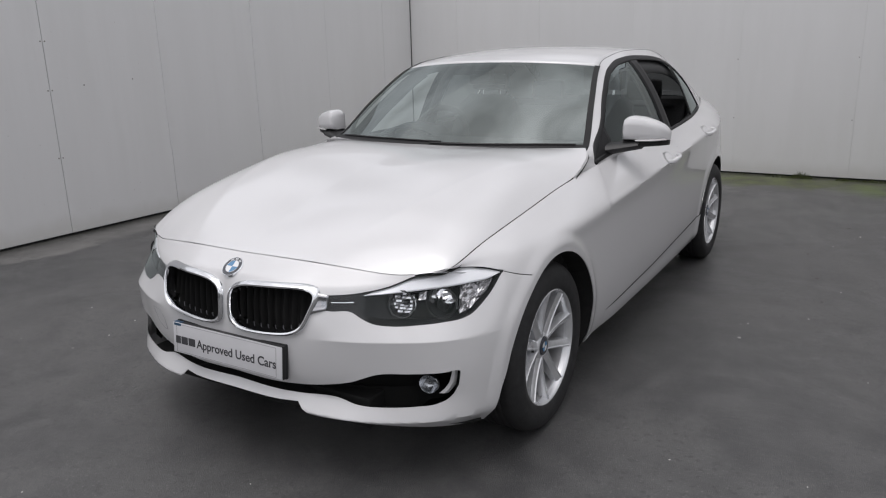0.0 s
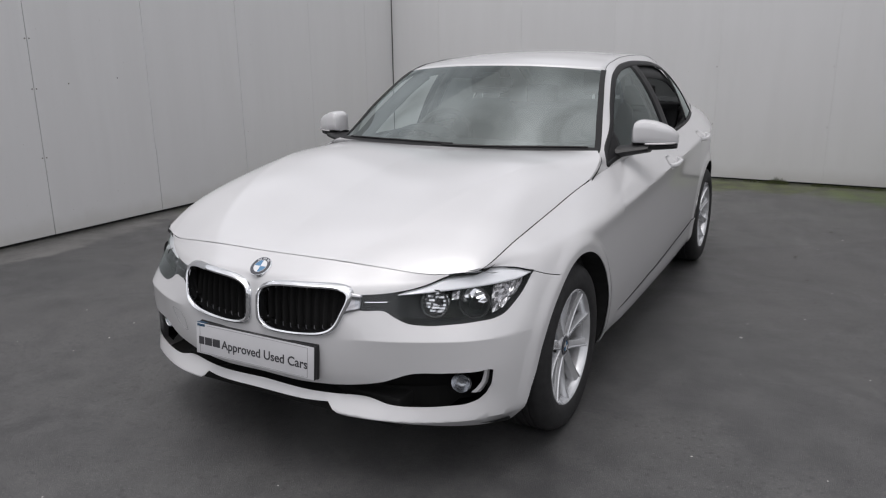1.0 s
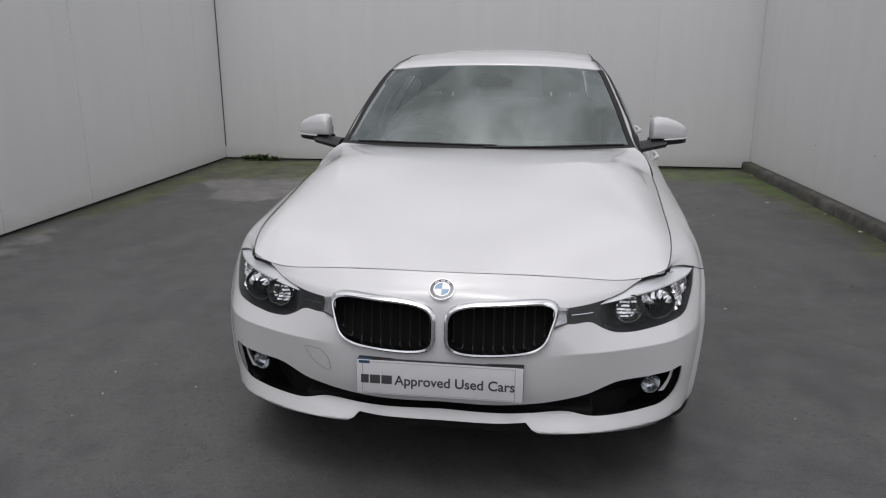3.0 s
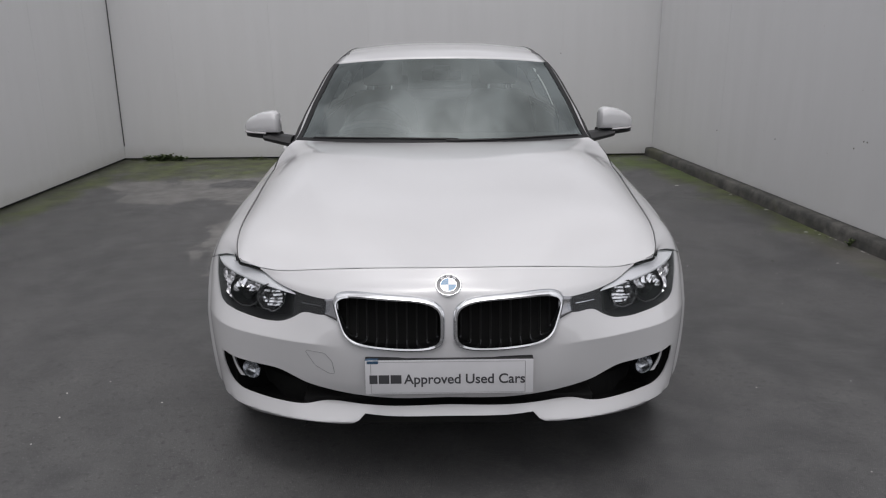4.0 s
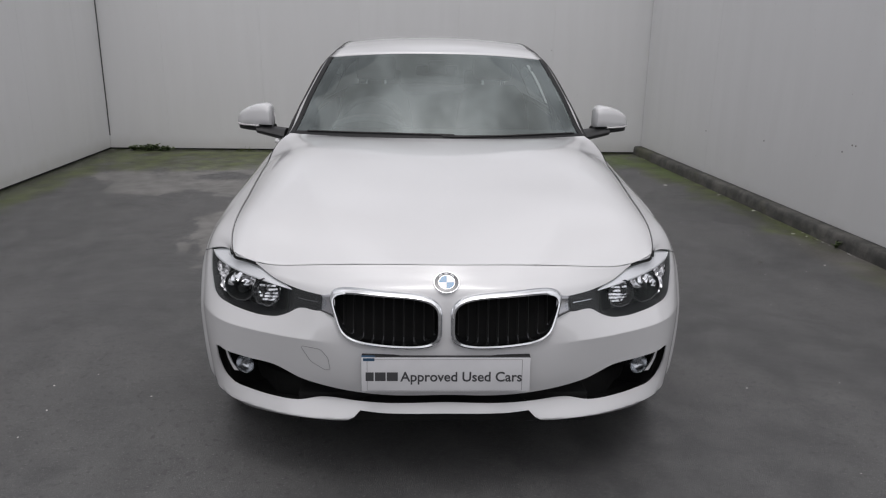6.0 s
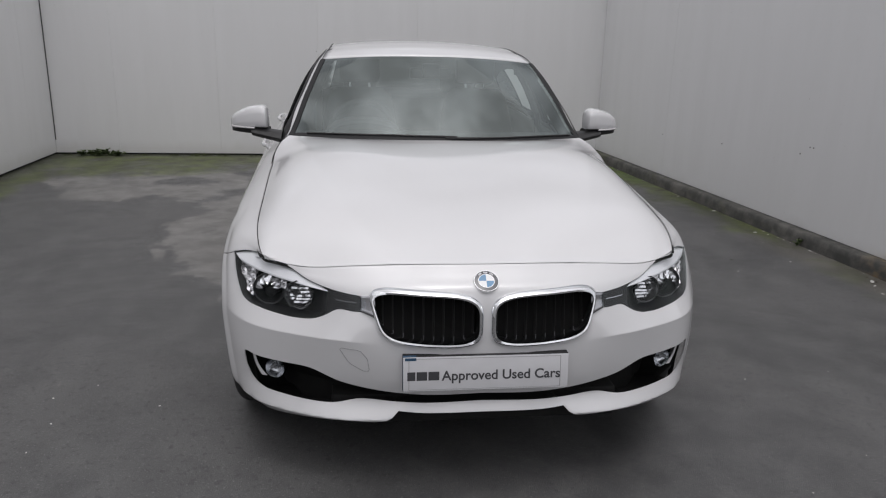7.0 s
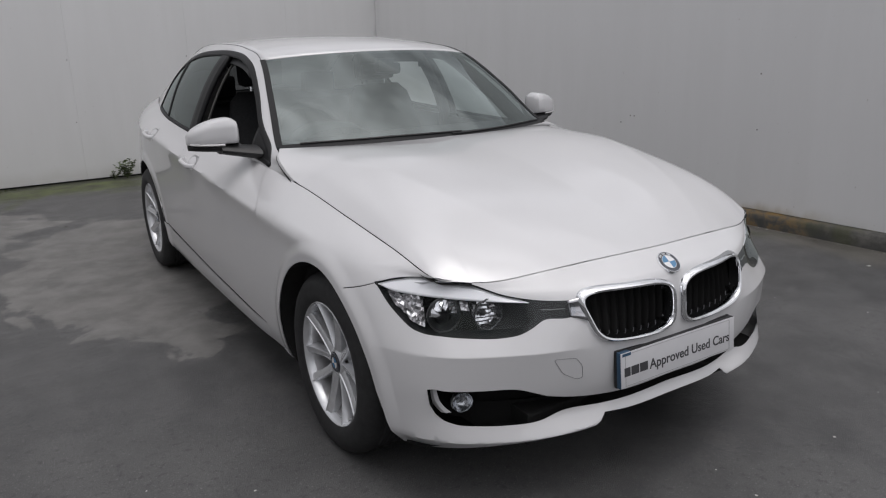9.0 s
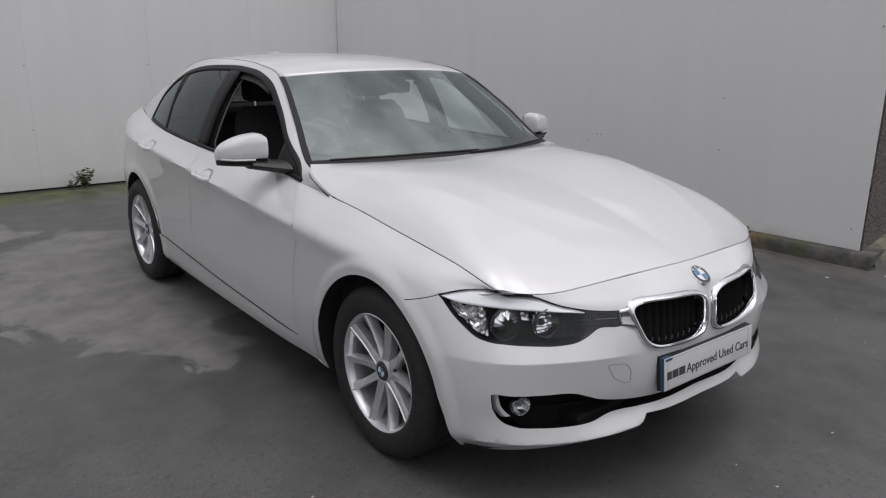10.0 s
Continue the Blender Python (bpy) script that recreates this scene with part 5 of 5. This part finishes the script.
# ---------- lower front fittings ----------
def fog_lamp(g):
    c = front_at(.683, .378, -.020) + np.array([.004, .030, -.013])
    m = Matrix.Translation((g * c[0], c[1], c[2])) @ Matrix.Rotation(radians(g * 14), 4, "Z") @ Matrix.Rotation(radians(90), 4, "X")
    bm = bmesh.new()
    lathe(bm, [(.035, -.02), (.035, .004), (.032, .008), (.0290, .003), (.023, -.010), (.010, -.018), (.0, -.018)], 32, m)
    f = part("fog_lamp", bm, FOG_CHROME, car, "round fog lamp with clear lens")
    bm = bmesh.new()
    lathe(bm, [(.030, .005), (.023, .009), (.012, .0115), (.0, .012)], 32, m)
    part("lens", bm, LENS, f).visible_shadow = False
    bm = bmesh.new()
    lathe(bm, [(.007, -.018), (.007, -.004), (.005, .0), (.0, .001)], 14, m)
    part("bulb", bm, FOG_CHROME, f)
    # white guide blade that parts the upright air slot from the intake
    bm = bmesh.new()
    rows = []
    for i in range(17):
        u = i / 16
        z = .334 + .096 * u
        end = float(np.interp(z, [.314, .330, .350, .372, .43], [4.03, 4.24, 4.34, 4.39, 4.39]))
        p = Vector(skin(end, z)) + Vector((-.022, .021, 0))
        q = p + Vector((-.011 - .014 * (1 - u) ** 2, -.019, 0))
        mid = p.lerp(q, .5) + Vector((.003, -.004, 0))
        rows.append([(g * v.x, v.y, v.z) for v in (p + Vector((-.003, .022, 0)), p, mid, q, q + Vector((.004, .012, 0)))])
    grid(bm, rows, flip=g > 0)
    part("intake_blade", bm, PAINT, car, "white blade beside the fog lamp", outward=False)


for g in (1, -1):
    fog_lamp(g)


def tow_cover():
    pts = []
    base = [(-.462, .507), (-.395, .503), (-.372, .475), (-.366, .432), (-.385, .430), (-.430, .455)]
    k = len(base)
    for i in range(k):
        p, q = Vector(base[i]), Vector(base[(i + 1) % k])
        for j in range(6):
            v = p.lerp(q, .12 + .76 * j / 5)
            pts.append(tuple(np.array(front_at(-v.x, v.y, .0006)) * (-1, 1, 1)))
    bm = bmesh.new()
    tube(bm, pts, .0009, 5, closed=True)
    part("tow_cover", bm, mat("seam_grey", (.25, .25, .26), .7), car, "seam of the towing-eye cover")


tow_cover()


# ---------- headlamps ----------
def headlamp(g):
    lamp = new("headlamp")
    lamp.parent = car
    lamp["label"] = "dark headlamp with two reflectors under a silver brow"
    ss = spread(LAMP_IN, LAMP_TIP, 40)
    bm = bmesh.new()
    panel(bm, [(s, lamp_low(s) - .001, lamp_top(s) + .001) for s in ss], 12, g, .0015)
    part("lens", bm, LENS, lamp, "clear plastic lens", face=(g * .5, -1, .3)).visible_shadow = False
    bm = bmesh.new()
    rows = []
    for s in ss:
        a, b = lamp_low(s) - .002, lamp_top(s) + .002
        u = (s - LAMP_IN) / (LAMP_TIP - LAMP_IN)
        deep = .088 * math.sin(math.pi * min(1, max(0, (u - .22) / .75))) ** .6 if .22 < u < .97 else 0
        r = []
        for j in range(15):
            v = j / 14
            d = .003 + deep * min(1, math.sin(math.pi * v) * 1.7)
            p = skin(s, a + (b - a) * v, -d)
            r.append((g * p[0], p[1], p[2]))
        rows.append(r)
    grid(bm, rows, flip=g < 0)
    part("housing", bm, LAMP_BLACK, lamp, "black lamp housing", outward=False)
    # bright brow along the top edge
    bm = bmesh.new()
    rows = []
    for s in spread(2.55, LAMP_TIP - .06, 36):
        b = lamp_top(s) - float(np.interp(s, [2.3, 3.0, 3.6, 4.6, 5.3], [.0015, .0025, .0045, .004, .002]))
        a = min(brow_low(s), b - .0015)
        rows.append([tuple(np.array(skin(s, a + (b - a) * v, -.003 - .007 * v)) * (g, 1, 1)) for v in (0, .15, .4, .7, 1)])
    grid(bm, rows, flip=g < 0)
    part("brow", bm, EYELID, lamp, "bright silver brow strip", thick=.003)
    # inner lamp: a ribbed bowl; outer lamp: a dark bowl under a jagged chrome hood
    rng = random.Random(11)
    for x, z, r, back, kind in ((.603, .642, .047, .026, "ribbed"), (.712, .641, .053, .030, "hooded")):
        c = front_at(x, z, -back)
        m = Matrix.Translation((g * c[0], c[1], c[2])) @ Matrix.Rotation(radians(g * 10), 4, "Z") @ Matrix.Rotation(radians(90), 4, "X")
        roof_ = .684 + .06 * (x - .60)
        bm = bmesh.new()
        lathe(bm, [(r + .002, .003), (r + .001, .006), (r - .003, .004), (r * .93, -.010), (r * .74, -.028), (r * .42, -.040), (.0, -.044)], 40, m)
        for v in bm.verts:
            v.co += Vector((0, .003, .003)) * noise.noise(v.co * 80)
            v.co.z = min(v.co.z, roof_)
        ref = part("reflector", bm, SMOKE if kind == "ribbed" else LAMP_BLACK, lamp, "round lamp bowl")
        if kind == "ribbed":
            # stepped bright facets, row above row
            for k in range(6):
                h = -.030 + .0125 * k
                wd = math.sqrt(max((r * .9) ** 2 - h * h, 0))
                n = max(4, int(wd / .0042))
                bm = bmesh.new()
                rows = []
                for dx in spread(-wd, wd, n):
                    dp = -.012 - 6.5 * (dx * dx + h * h) + rng.uniform(-.003, .003)
                    rows.append([m @ Vector((dx, h - .0052, dp + .0045)), m @ Vector((dx, h + .001, dp + rng.uniform(.001, .003))), m @ Vector((dx, h + .0052, dp - .004))])
                rows = [[Vector((p.x, p.y, min(p.z, roof_))) for p in row] for row in rows]
                grid(bm, rows)
                part("facet_row", bm, REFLECT, ref, smooth=False, face=(0, -1, .2))
            bm = bmesh.new()
            lathe(bm, [(.0105, -.030), (.0105, -.006), (.008, -.001), (.0, .0)], 18, m @ Matrix.Translation((g * .014, .004, 0)))
            part("bulb_shield", bm, SMOKE, ref)
        else:
            bm = bmesh.new()
            rows = []
            n = 10
            for i in range(n + 1):
                an = math.radians(8 + 172 * i / n)
                jag = (.58, .34, .52, .40)[i % 4]
                pts = []
                for f, dp in ((.985, -.004), (.84, .001), (jag + .12, .009), (jag, .013)):
                    q = m @ Vector((math.cos(an) * r * f, math.sin(an) * r * f, dp + rng.uniform(-.003, .003)))
                    pts.append(Vector((q.x, q.y, min(q.z, roof_))))
                rows.append(pts)
            grid(bm, rows)
            part("chrome_hood", bm, REFLECT, ref, "jagged chrome hood", smooth=False, face=(0, -1, .3))
            bm = bmesh.new()
            lathe(bm, [(.022, -.034), (.022, -.018), (.019, -.012), (.012, -.007), (.0, -.005)], 28, m @ Matrix.Translation((0, -.014, 0)))
            part("projector", bm, TRIM, ref, "dark projector lens")
            bm = bmesh.new()
            lathe(bm, [(.0515, -.006), (.0535, .002), (.0550, .003), (.0555, -.004)], 40, m)
            for v in bm.verts:
                v.co.z = min(v.co.z, roof_)
            part("bezel", bm, SMOKE, ref, "thin bezel")
    # bright web between the two bowls
    bm = bmesh.new()
    grid(bm, [[tuple(np.array(front_at(x, zz + .12 * (x - .66), -.022 - rng.uniform(0, .006))) * (g, 1, 1)) for zz in spread(.652, .676, 3)] for x in spread(.648, .668, 4)], flip=g < 0)
    part("reflector_web", bm, FACET, lamp, smooth=False, outward=False)
    # faceted side indicator, out to the tip
    bm = bmesh.new()
    rng = random.Random(5)
    rows = []
    for s in spread(4.46, 5.24, 15):
        a, b = max(lamp_low(s) + .016, .604 + .07 * (s - 4.52)), brow_low(s) - .001
        rows.append([tuple(np.array(skin(s, a + max(b - a, .004) * v, -.014 - rng.uniform(0, .012))) * (g, 1, 1)) for v in spread(0, 1, 8)])
    grid(bm, rows, flip=g < 0)
    part("side_indicator", bm, FACET, lamp, "clear faceted side indicator", smooth=False, outward=False)
    # small bright tick on the inner arm
    bm = bmesh.new()
    tube(bm, [tuple(np.array(skin(s, .646 + .006 * max(0, s - 2.34), -.001)) * (g, 1, 1)) for s in spread(2.10, 2.50, 8)], .0017, 5)
    part("tick", bm, CHROME, lamp)
    # chrome link that flares from the grille's frame to the lamp
    bm = bmesh.new()
    rows = []
    for i in range(7):
        u = i / 6
        x = .346 + .048 * u
        lo_, hi_ = .606 + .016 * u**.7, .676 - .010 * u**.7
        rows.append([tuple(np.array(front_at(x, lo_ + (hi_ - lo_) * v, .009 - .007 * u - .004 * math.sin(math.pi * v))) * (g, 1, 1)) for v in spread(0, 1, 6)])
    grid(bm, rows, flip=g < 0)
    part("grille_bridge", bm, LINK, lamp, "chrome link to the grille", thick=.003)


for g in (1, -1):
    headlamp(g)


# ---------- mirrors ----------
mir_top = line([(0, 1.080), (.05, 1.097), (.12, 1.104), (.32, 1.104), (.55, 1.094), (.76, 1.076), (.92, 1.054), (1, 1.034)])


def mirror(g):
    mr = new("wing_mirror")
    mr.parent = car
    mr["label"] = "white wing mirror with black base and side repeater"
    bm = bmesh.new()
    rows = []
    n = 20
    for i in range(n + 1):
        u = i / n
        x = .834 + .190 * u
        # a fat shell, flat behind, rounded in front
        zt, zb = mir_top(u), .996 - .002 * u
        hh, zc = (zt - zb) / 2, (zt + zb) / 2
        dd = .075 * (1 - .25 * u) * (1 - max(0, (u - .72) / .30) ** 2.6) ** .5 * (1 - max(0, (.08 - u) / .08) ** 2 * .25) + .004
        yc = 1.690 + .060 * u * u
        r = []
        for j in range(24):
            a = 2 * math.pi * j / 24
            c, s = math.cos(a), math.sin(a)
            k = (abs(c) ** 4.6 + abs(s) ** 4.6) ** (-1 / 4.6)
            r.append((g * x, yc - dd * c * k * (1 if c > 0 else .5), zc + hh * s * k))
        rows.append(r)
    vs = grid(bm, rows, closed_v=True)
    bm.faces.new(vs[0]), bm.faces.new(vs[-1])
    part("cap", bm, PAINT, mr, "white mirror cap")
    # black lower edge and arm
    bm = bmesh.new()
    rows = []
    for i in range(n + 1):
        u = i / n
        x = .828 + .192 * u
        dd = .073 * (1 - .25 * u) * (1 - max(0, (u - .72) / .30) ** 2.6) ** .5 + .004
        zc = .979 + .004 * u
        yc = 1.690 + .060 * u * u
        h = .022 - .009 * u
        r = []
        for j in range(16):
            a = 2 * math.pi * j / 16
            r.append((g * x, yc - dd * math.cos(a) * (1 if math.cos(a) > 0 else .55) * (1 if math.sin(a) > 0 else .9), zc + h * math.sin(a)))
        rows.append(r)
    vs = grid(bm, rows, closed_v=True)
    bm.faces.new(vs[0]), bm.faces.new(vs[-1])
    part("lower_edge", bm, BLACK, mr, "black lower shell")
    bm = bmesh.new()
    rows = []
    for i in range(9):
        u = i / 8
        x = .762 + .150 * u
        rows.append([(g * x, 1.640 + .04 * u + .088 * (1 - .3 * u) * math.cos(a), .955 + .022 * u + (.030 - .008 * u) * math.sin(a)) for a in [2 * math.pi * j / 12 for j in range(12)]])
    vs = grid(bm, rows, closed_v=True)
    bm.faces.new(vs[0]), bm.faces.new(vs[-1])
    part("arm", bm, BLACK, mr, "black mirror arm")
    bm = bmesh.new()
    tube(bm, [(g * (.897 + .121 * u), 1.690 + .060 * (.35 + .6 * u) ** 2 - .076 * (1 - .25 * (.35 + .6 * u)) * (1 - max(0, ((.35 + .6 * u) - .72) / .28) ** 2.2) ** .5 - .003, .9985 + .001 * u) for u in spread(0, 1, 14)], .0045, 8)
    part("side_repeater", bm, AMBER, mr, "clear side repeater strip")
    bm = bmesh.new()
    c = [(g * x, 1.742 + .02 * (x - .84), z) for x, z in ((.848, 1.000), (.985, 1.005), (.992, 1.050), (.960, 1.078), (.850, 1.085))]
    bm.faces.new([bm.verts.new(p) for p in c])
    part("mirror_glass", bm, CHROME, mr, "mirror glass", smooth=False)
    if g > 0:
        mr.location = (-.018, .052, .0)


for g in (1, -1):
    mirror(g)


# ---------- wipers ----------
def wiper(pts, r=.005):
    bm = bmesh.new()
    tube(bm, [tuple(screen_pt(p, q) + np.array([0, -.004, .003])) for p, q in pts], r, 6, squash=.8)
    part("wiper_blade", bm, BLACK, car, "black wiper parked along the windscreen base")


wiper([(p, .035 + .020 * (1 - abs(p + .35))) for p in spread(-.88, .10, 14)])
wiper([(p, .030 + .02 * abs(p - .1)) for p in spread(.02, .93, 14)])
bm = bmesh.new()
grid(bm, [[(p * .70, 1.262 + .215 * abs(p) ** 2.2 + .035 * q, .978 - .006 * abs(p) + .006 * q) for q in (0, .5, 1)] for p in spread(-1, 1, 30)])
part("scuttle", bm, BLACK, car, "black scuttle panel", smooth=False)


# ---------- cabin ----------
def cabin():
    bm = bmesh.new()
    box(bm, -.72, 1.30, .30, .72, 3.9, .36, .01)
    part("cabin_floor", bm, SEAT, car, smooth=False)
    for g in (1, -1):
        bm = bmesh.new()
        side = [[(g * (column(s_of_y(y))[-1][0] - .055), y, z) for z in (.33, .6, .80, dlo_low(y) - .02)] for y in spread(1.45, 3.5, 14)]
        grid(bm, side, flip=g > 0)
        part("door_card", bm, DASH, car, "dark inner door panel", thick=.02)
    bm = bmesh.new()
    rows = []
    for p in spread(-1, 1, 24):
        top = [(p * .70, 1.30 + .20 * p * p, .950), (p * .70, 1.48 + .10 * p * p, .975), (p * .70, 1.70, .985 - .02 * p * p), (p * .70, 1.83, .965), (p * .70, 1.86, .90), (p * .69, 1.78, .72), (p * .68, 1.74, .40)]
        rows.append(top)
    grid(bm, rows, flip=True)
    part("dashboard", bm, DASH, car, "dark grey dashboard", outward=False)
    # steering wheel on the right-hand side of the car
    m = pose(-.36, 1.98, .93, 66, 0, 0)
    bm = bmesh.new()
    tube(bm, [m @ Vector((.183 * math.cos(a), .183 * math.sin(a), 0)) for a in [2 * math.pi * i / 40 for i in range(40)]], .0155, 10, closed=True)
    sw = part("steering_wheel", bm, DASH, car, "black steering wheel on the right-hand side")
    bm = bmesh.new()
    lathe(bm, [(.078, -.02), (.078, .012), (.06, .022), (.0, .026)], 24, m)
    part("airbag_cover", bm, DASH, sw)
    for a in (0.05, math.pi - .05, -math.pi / 2):
        bm = bmesh.new()
        tube(bm, [m @ Vector((r * math.cos(a), r * math.sin(a), -.004)) for r in (.06, .12, .18)], .014, 6, squash=.6)
        part("wheel_spoke", bm, DASH, sw)
    # instrument hood
    bm = bmesh.new()
    rows = []
    for i in range(13):
        a = math.pi * i / 12
        rows.append([(-.36 + .17 * math.cos(a), 1.66, .965 + .052 * math.sin(a)), (-.36 + .185 * math.cos(a), 1.80, .965 + .070 * math.sin(a))])
    grid(bm, rows)
    part("instrument_hood", bm, DASH, car, thick=.01)

    def seat(x, y, w):
        bm = bmesh.new()
        box(bm, x - w, y - .28, .44, x + w, y + .26, .60, .05)
        q = part("seat_cushion", bm, SEAT, car, "dark cloth seat cushion")
        bm = bmesh.new()
        rows = []
        for i in range(13):
            u = i / 12
            z, yy = .54 + .60 * u, y + .20 + .21 * u
            ww = w * (1 - .28 * u**3) * (1 if u < .97 else .8)
            t = .062 * (1 - .35 * u) * (1 if u < .97 else .6)
            rows.append([(x + ww * math.copysign(abs(math.cos(a)) ** .6, math.cos(a)), yy + t * math.copysign(abs(math.sin(a)) ** .7, math.sin(a)), z) for a in [2 * math.pi * j / 20 for j in range(20)]])
        vs = grid(bm, rows, closed_v=True)
        bm.faces.new(vs[0]), bm.faces.new(vs[-1])
        part("seat_back", bm, SEAT, q, "dark cloth backrest")
        bm = bmesh.new()
        box(bm, x - .125, y + .395, 1.165, x + .125, y + .485, 1.335, .035)
        part("head_restraint", bm, SEAT, q)
        for d in (-.06, .06):
            bm = bmesh.new()
            tube(bm, [(x + d, y + .43, 1.10), (x + d, y + .44, 1.20)], .007, 8)
            part("restraint_post", bm, CHROME, q)

    # pillar trim and belt webbing inside the door pillars
    for g in (1, -1):
        bm = bmesh.new()
        rows = []
        for z in spread(.86, 1.33, 8):
            x = house(2.51, max(z, .97))[0] - .045
            rows.append([(g * x, 2.455, z), (g * (x - .014), 2.475, z), (g * (x - .014), 2.545, z), (g * x, 2.565, z)])
        grid(bm, rows)
        part("pillar_trim", bm, HEADLINER, car, "grey inner pillar trim", thick=.006)
        bm = bmesh.new()
        grid(bm, [[(g * (house(2.51, max(z, .97))[0] - .066), 2.487 + d + .05 * (1.27 - z), z) for d in (0, .046)] for z in spread(.62, 1.27, 6)])
        part("seat_belt", bm, BELT, car, "dark grey belt webbing", thick=.0015)
        bm = bmesh.new()
        box(bm, g * (house(2.51, 1.25)[0] - .074), 2.485, 1.235, g * (house(2.51, 1.25)[0] - .058), 2.540, 1.285, .006)
        part("belt_loop", bm, BLACK, car)

    # dark lining along the screen pillars and the roof's sides
    for g in (1, -1):
        bm = bmesh.new()
        rows = []
        for y in spread(1.52, 2.04, 14):
            e = rail(y)
            rows.append([(g * (e[0] - .012), y + .030, e[1] - .020), (g * (e[0] - .030), y + .050, e[1] - .030), (g * (e[0] - .042), y + .095, e[1] - .045), (g * (e[0] - .030), y + .130, e[1] - .055)])
        grid(bm, rows)
        part("pillar_lining", bm, DASH, car, "dark screen pillar lining", thick=.004)
        bm = bmesh.new()
        rows = []
        for y in spread(2.05, 3.40, 16):
            t = dlo_top(y)
            rows.append([(g * (house(y, z)[0] - .030 - d), y, z) for z, d in ((t + .012, .02), (t - .02, .0), (t - .06, .0), (t - (.10 if y > 2.5 else .065), .01))])
        grid(bm, rows)
        part("roof_side_lining", bm, DASH, car, "dark lining over the windows", thick=.004)

    seat(-.37, 2.22, .25)
    seat(.37, 2.26, .25)
    bm = bmesh.new()
    box(bm, -.64, 2.95, .42, .64, 3.42, .60, .05)
    rb = part("rear_bench", bm, SEAT, car, "dark cloth rear bench")
    bm = bmesh.new()
    rows = [[(x, 3.34 + .22 * u + .05 * math.sin(math.pi * u) * (-1), .56 + .50 * u) for u in spread(0, 1, 8)] for x in spread(-.64, .64, 12)]
    grid(bm, rows)
    part("bench_back", bm, SEAT, rb, thick=.1)
    for x in (-.36, .36):
        bm = bmesh.new()
        box(bm, x - .12, 3.52, 1.05, x + .12, 3.60, 1.19, .03)
        part("rear_head_restraint", bm, SEAT, rb)
    bm = bmesh.new()
    grid(bm, [[(x, y, 1.03 + .03 * (y - 3.55)) for y in spread(3.50, 4.13, 4)] for x in spread(-.58, .58, 6)])
    part("parcel_shelf", bm, SEAT, car, thick=.02)
    # roof lining
    bm = bmesh.new()
    rows = []
    for i in range(21):
        u = i / 20
        y = 2.03 + 1.40 * u
        e = rail(y)
        rows.append([(p * (e[0] - .01), y, min(e[1], roof_mid(y)) - .012 + (roof_mid(y) - e[1] - .012) * (1 - p * p) * .9) for p in spread(-1, 1, 12)])
    grid(bm, rows)
    part("roof_lining", bm, HEADLINER, car)
    # interior mirror and its foot
    bm = bmesh.new()
    box(bm, -.11, 1.90, 1.235, .11, 1.925, 1.292, .018)
    im = part("interior_mirror", bm, BLACK, car, "black interior mirror")
    bm = bmesh.new()
    box(bm, -.045, 1.845, 1.245, .045, 1.90, 1.316, .012)
    part("mirror_foot", bm, BLACK, im)


cabin()
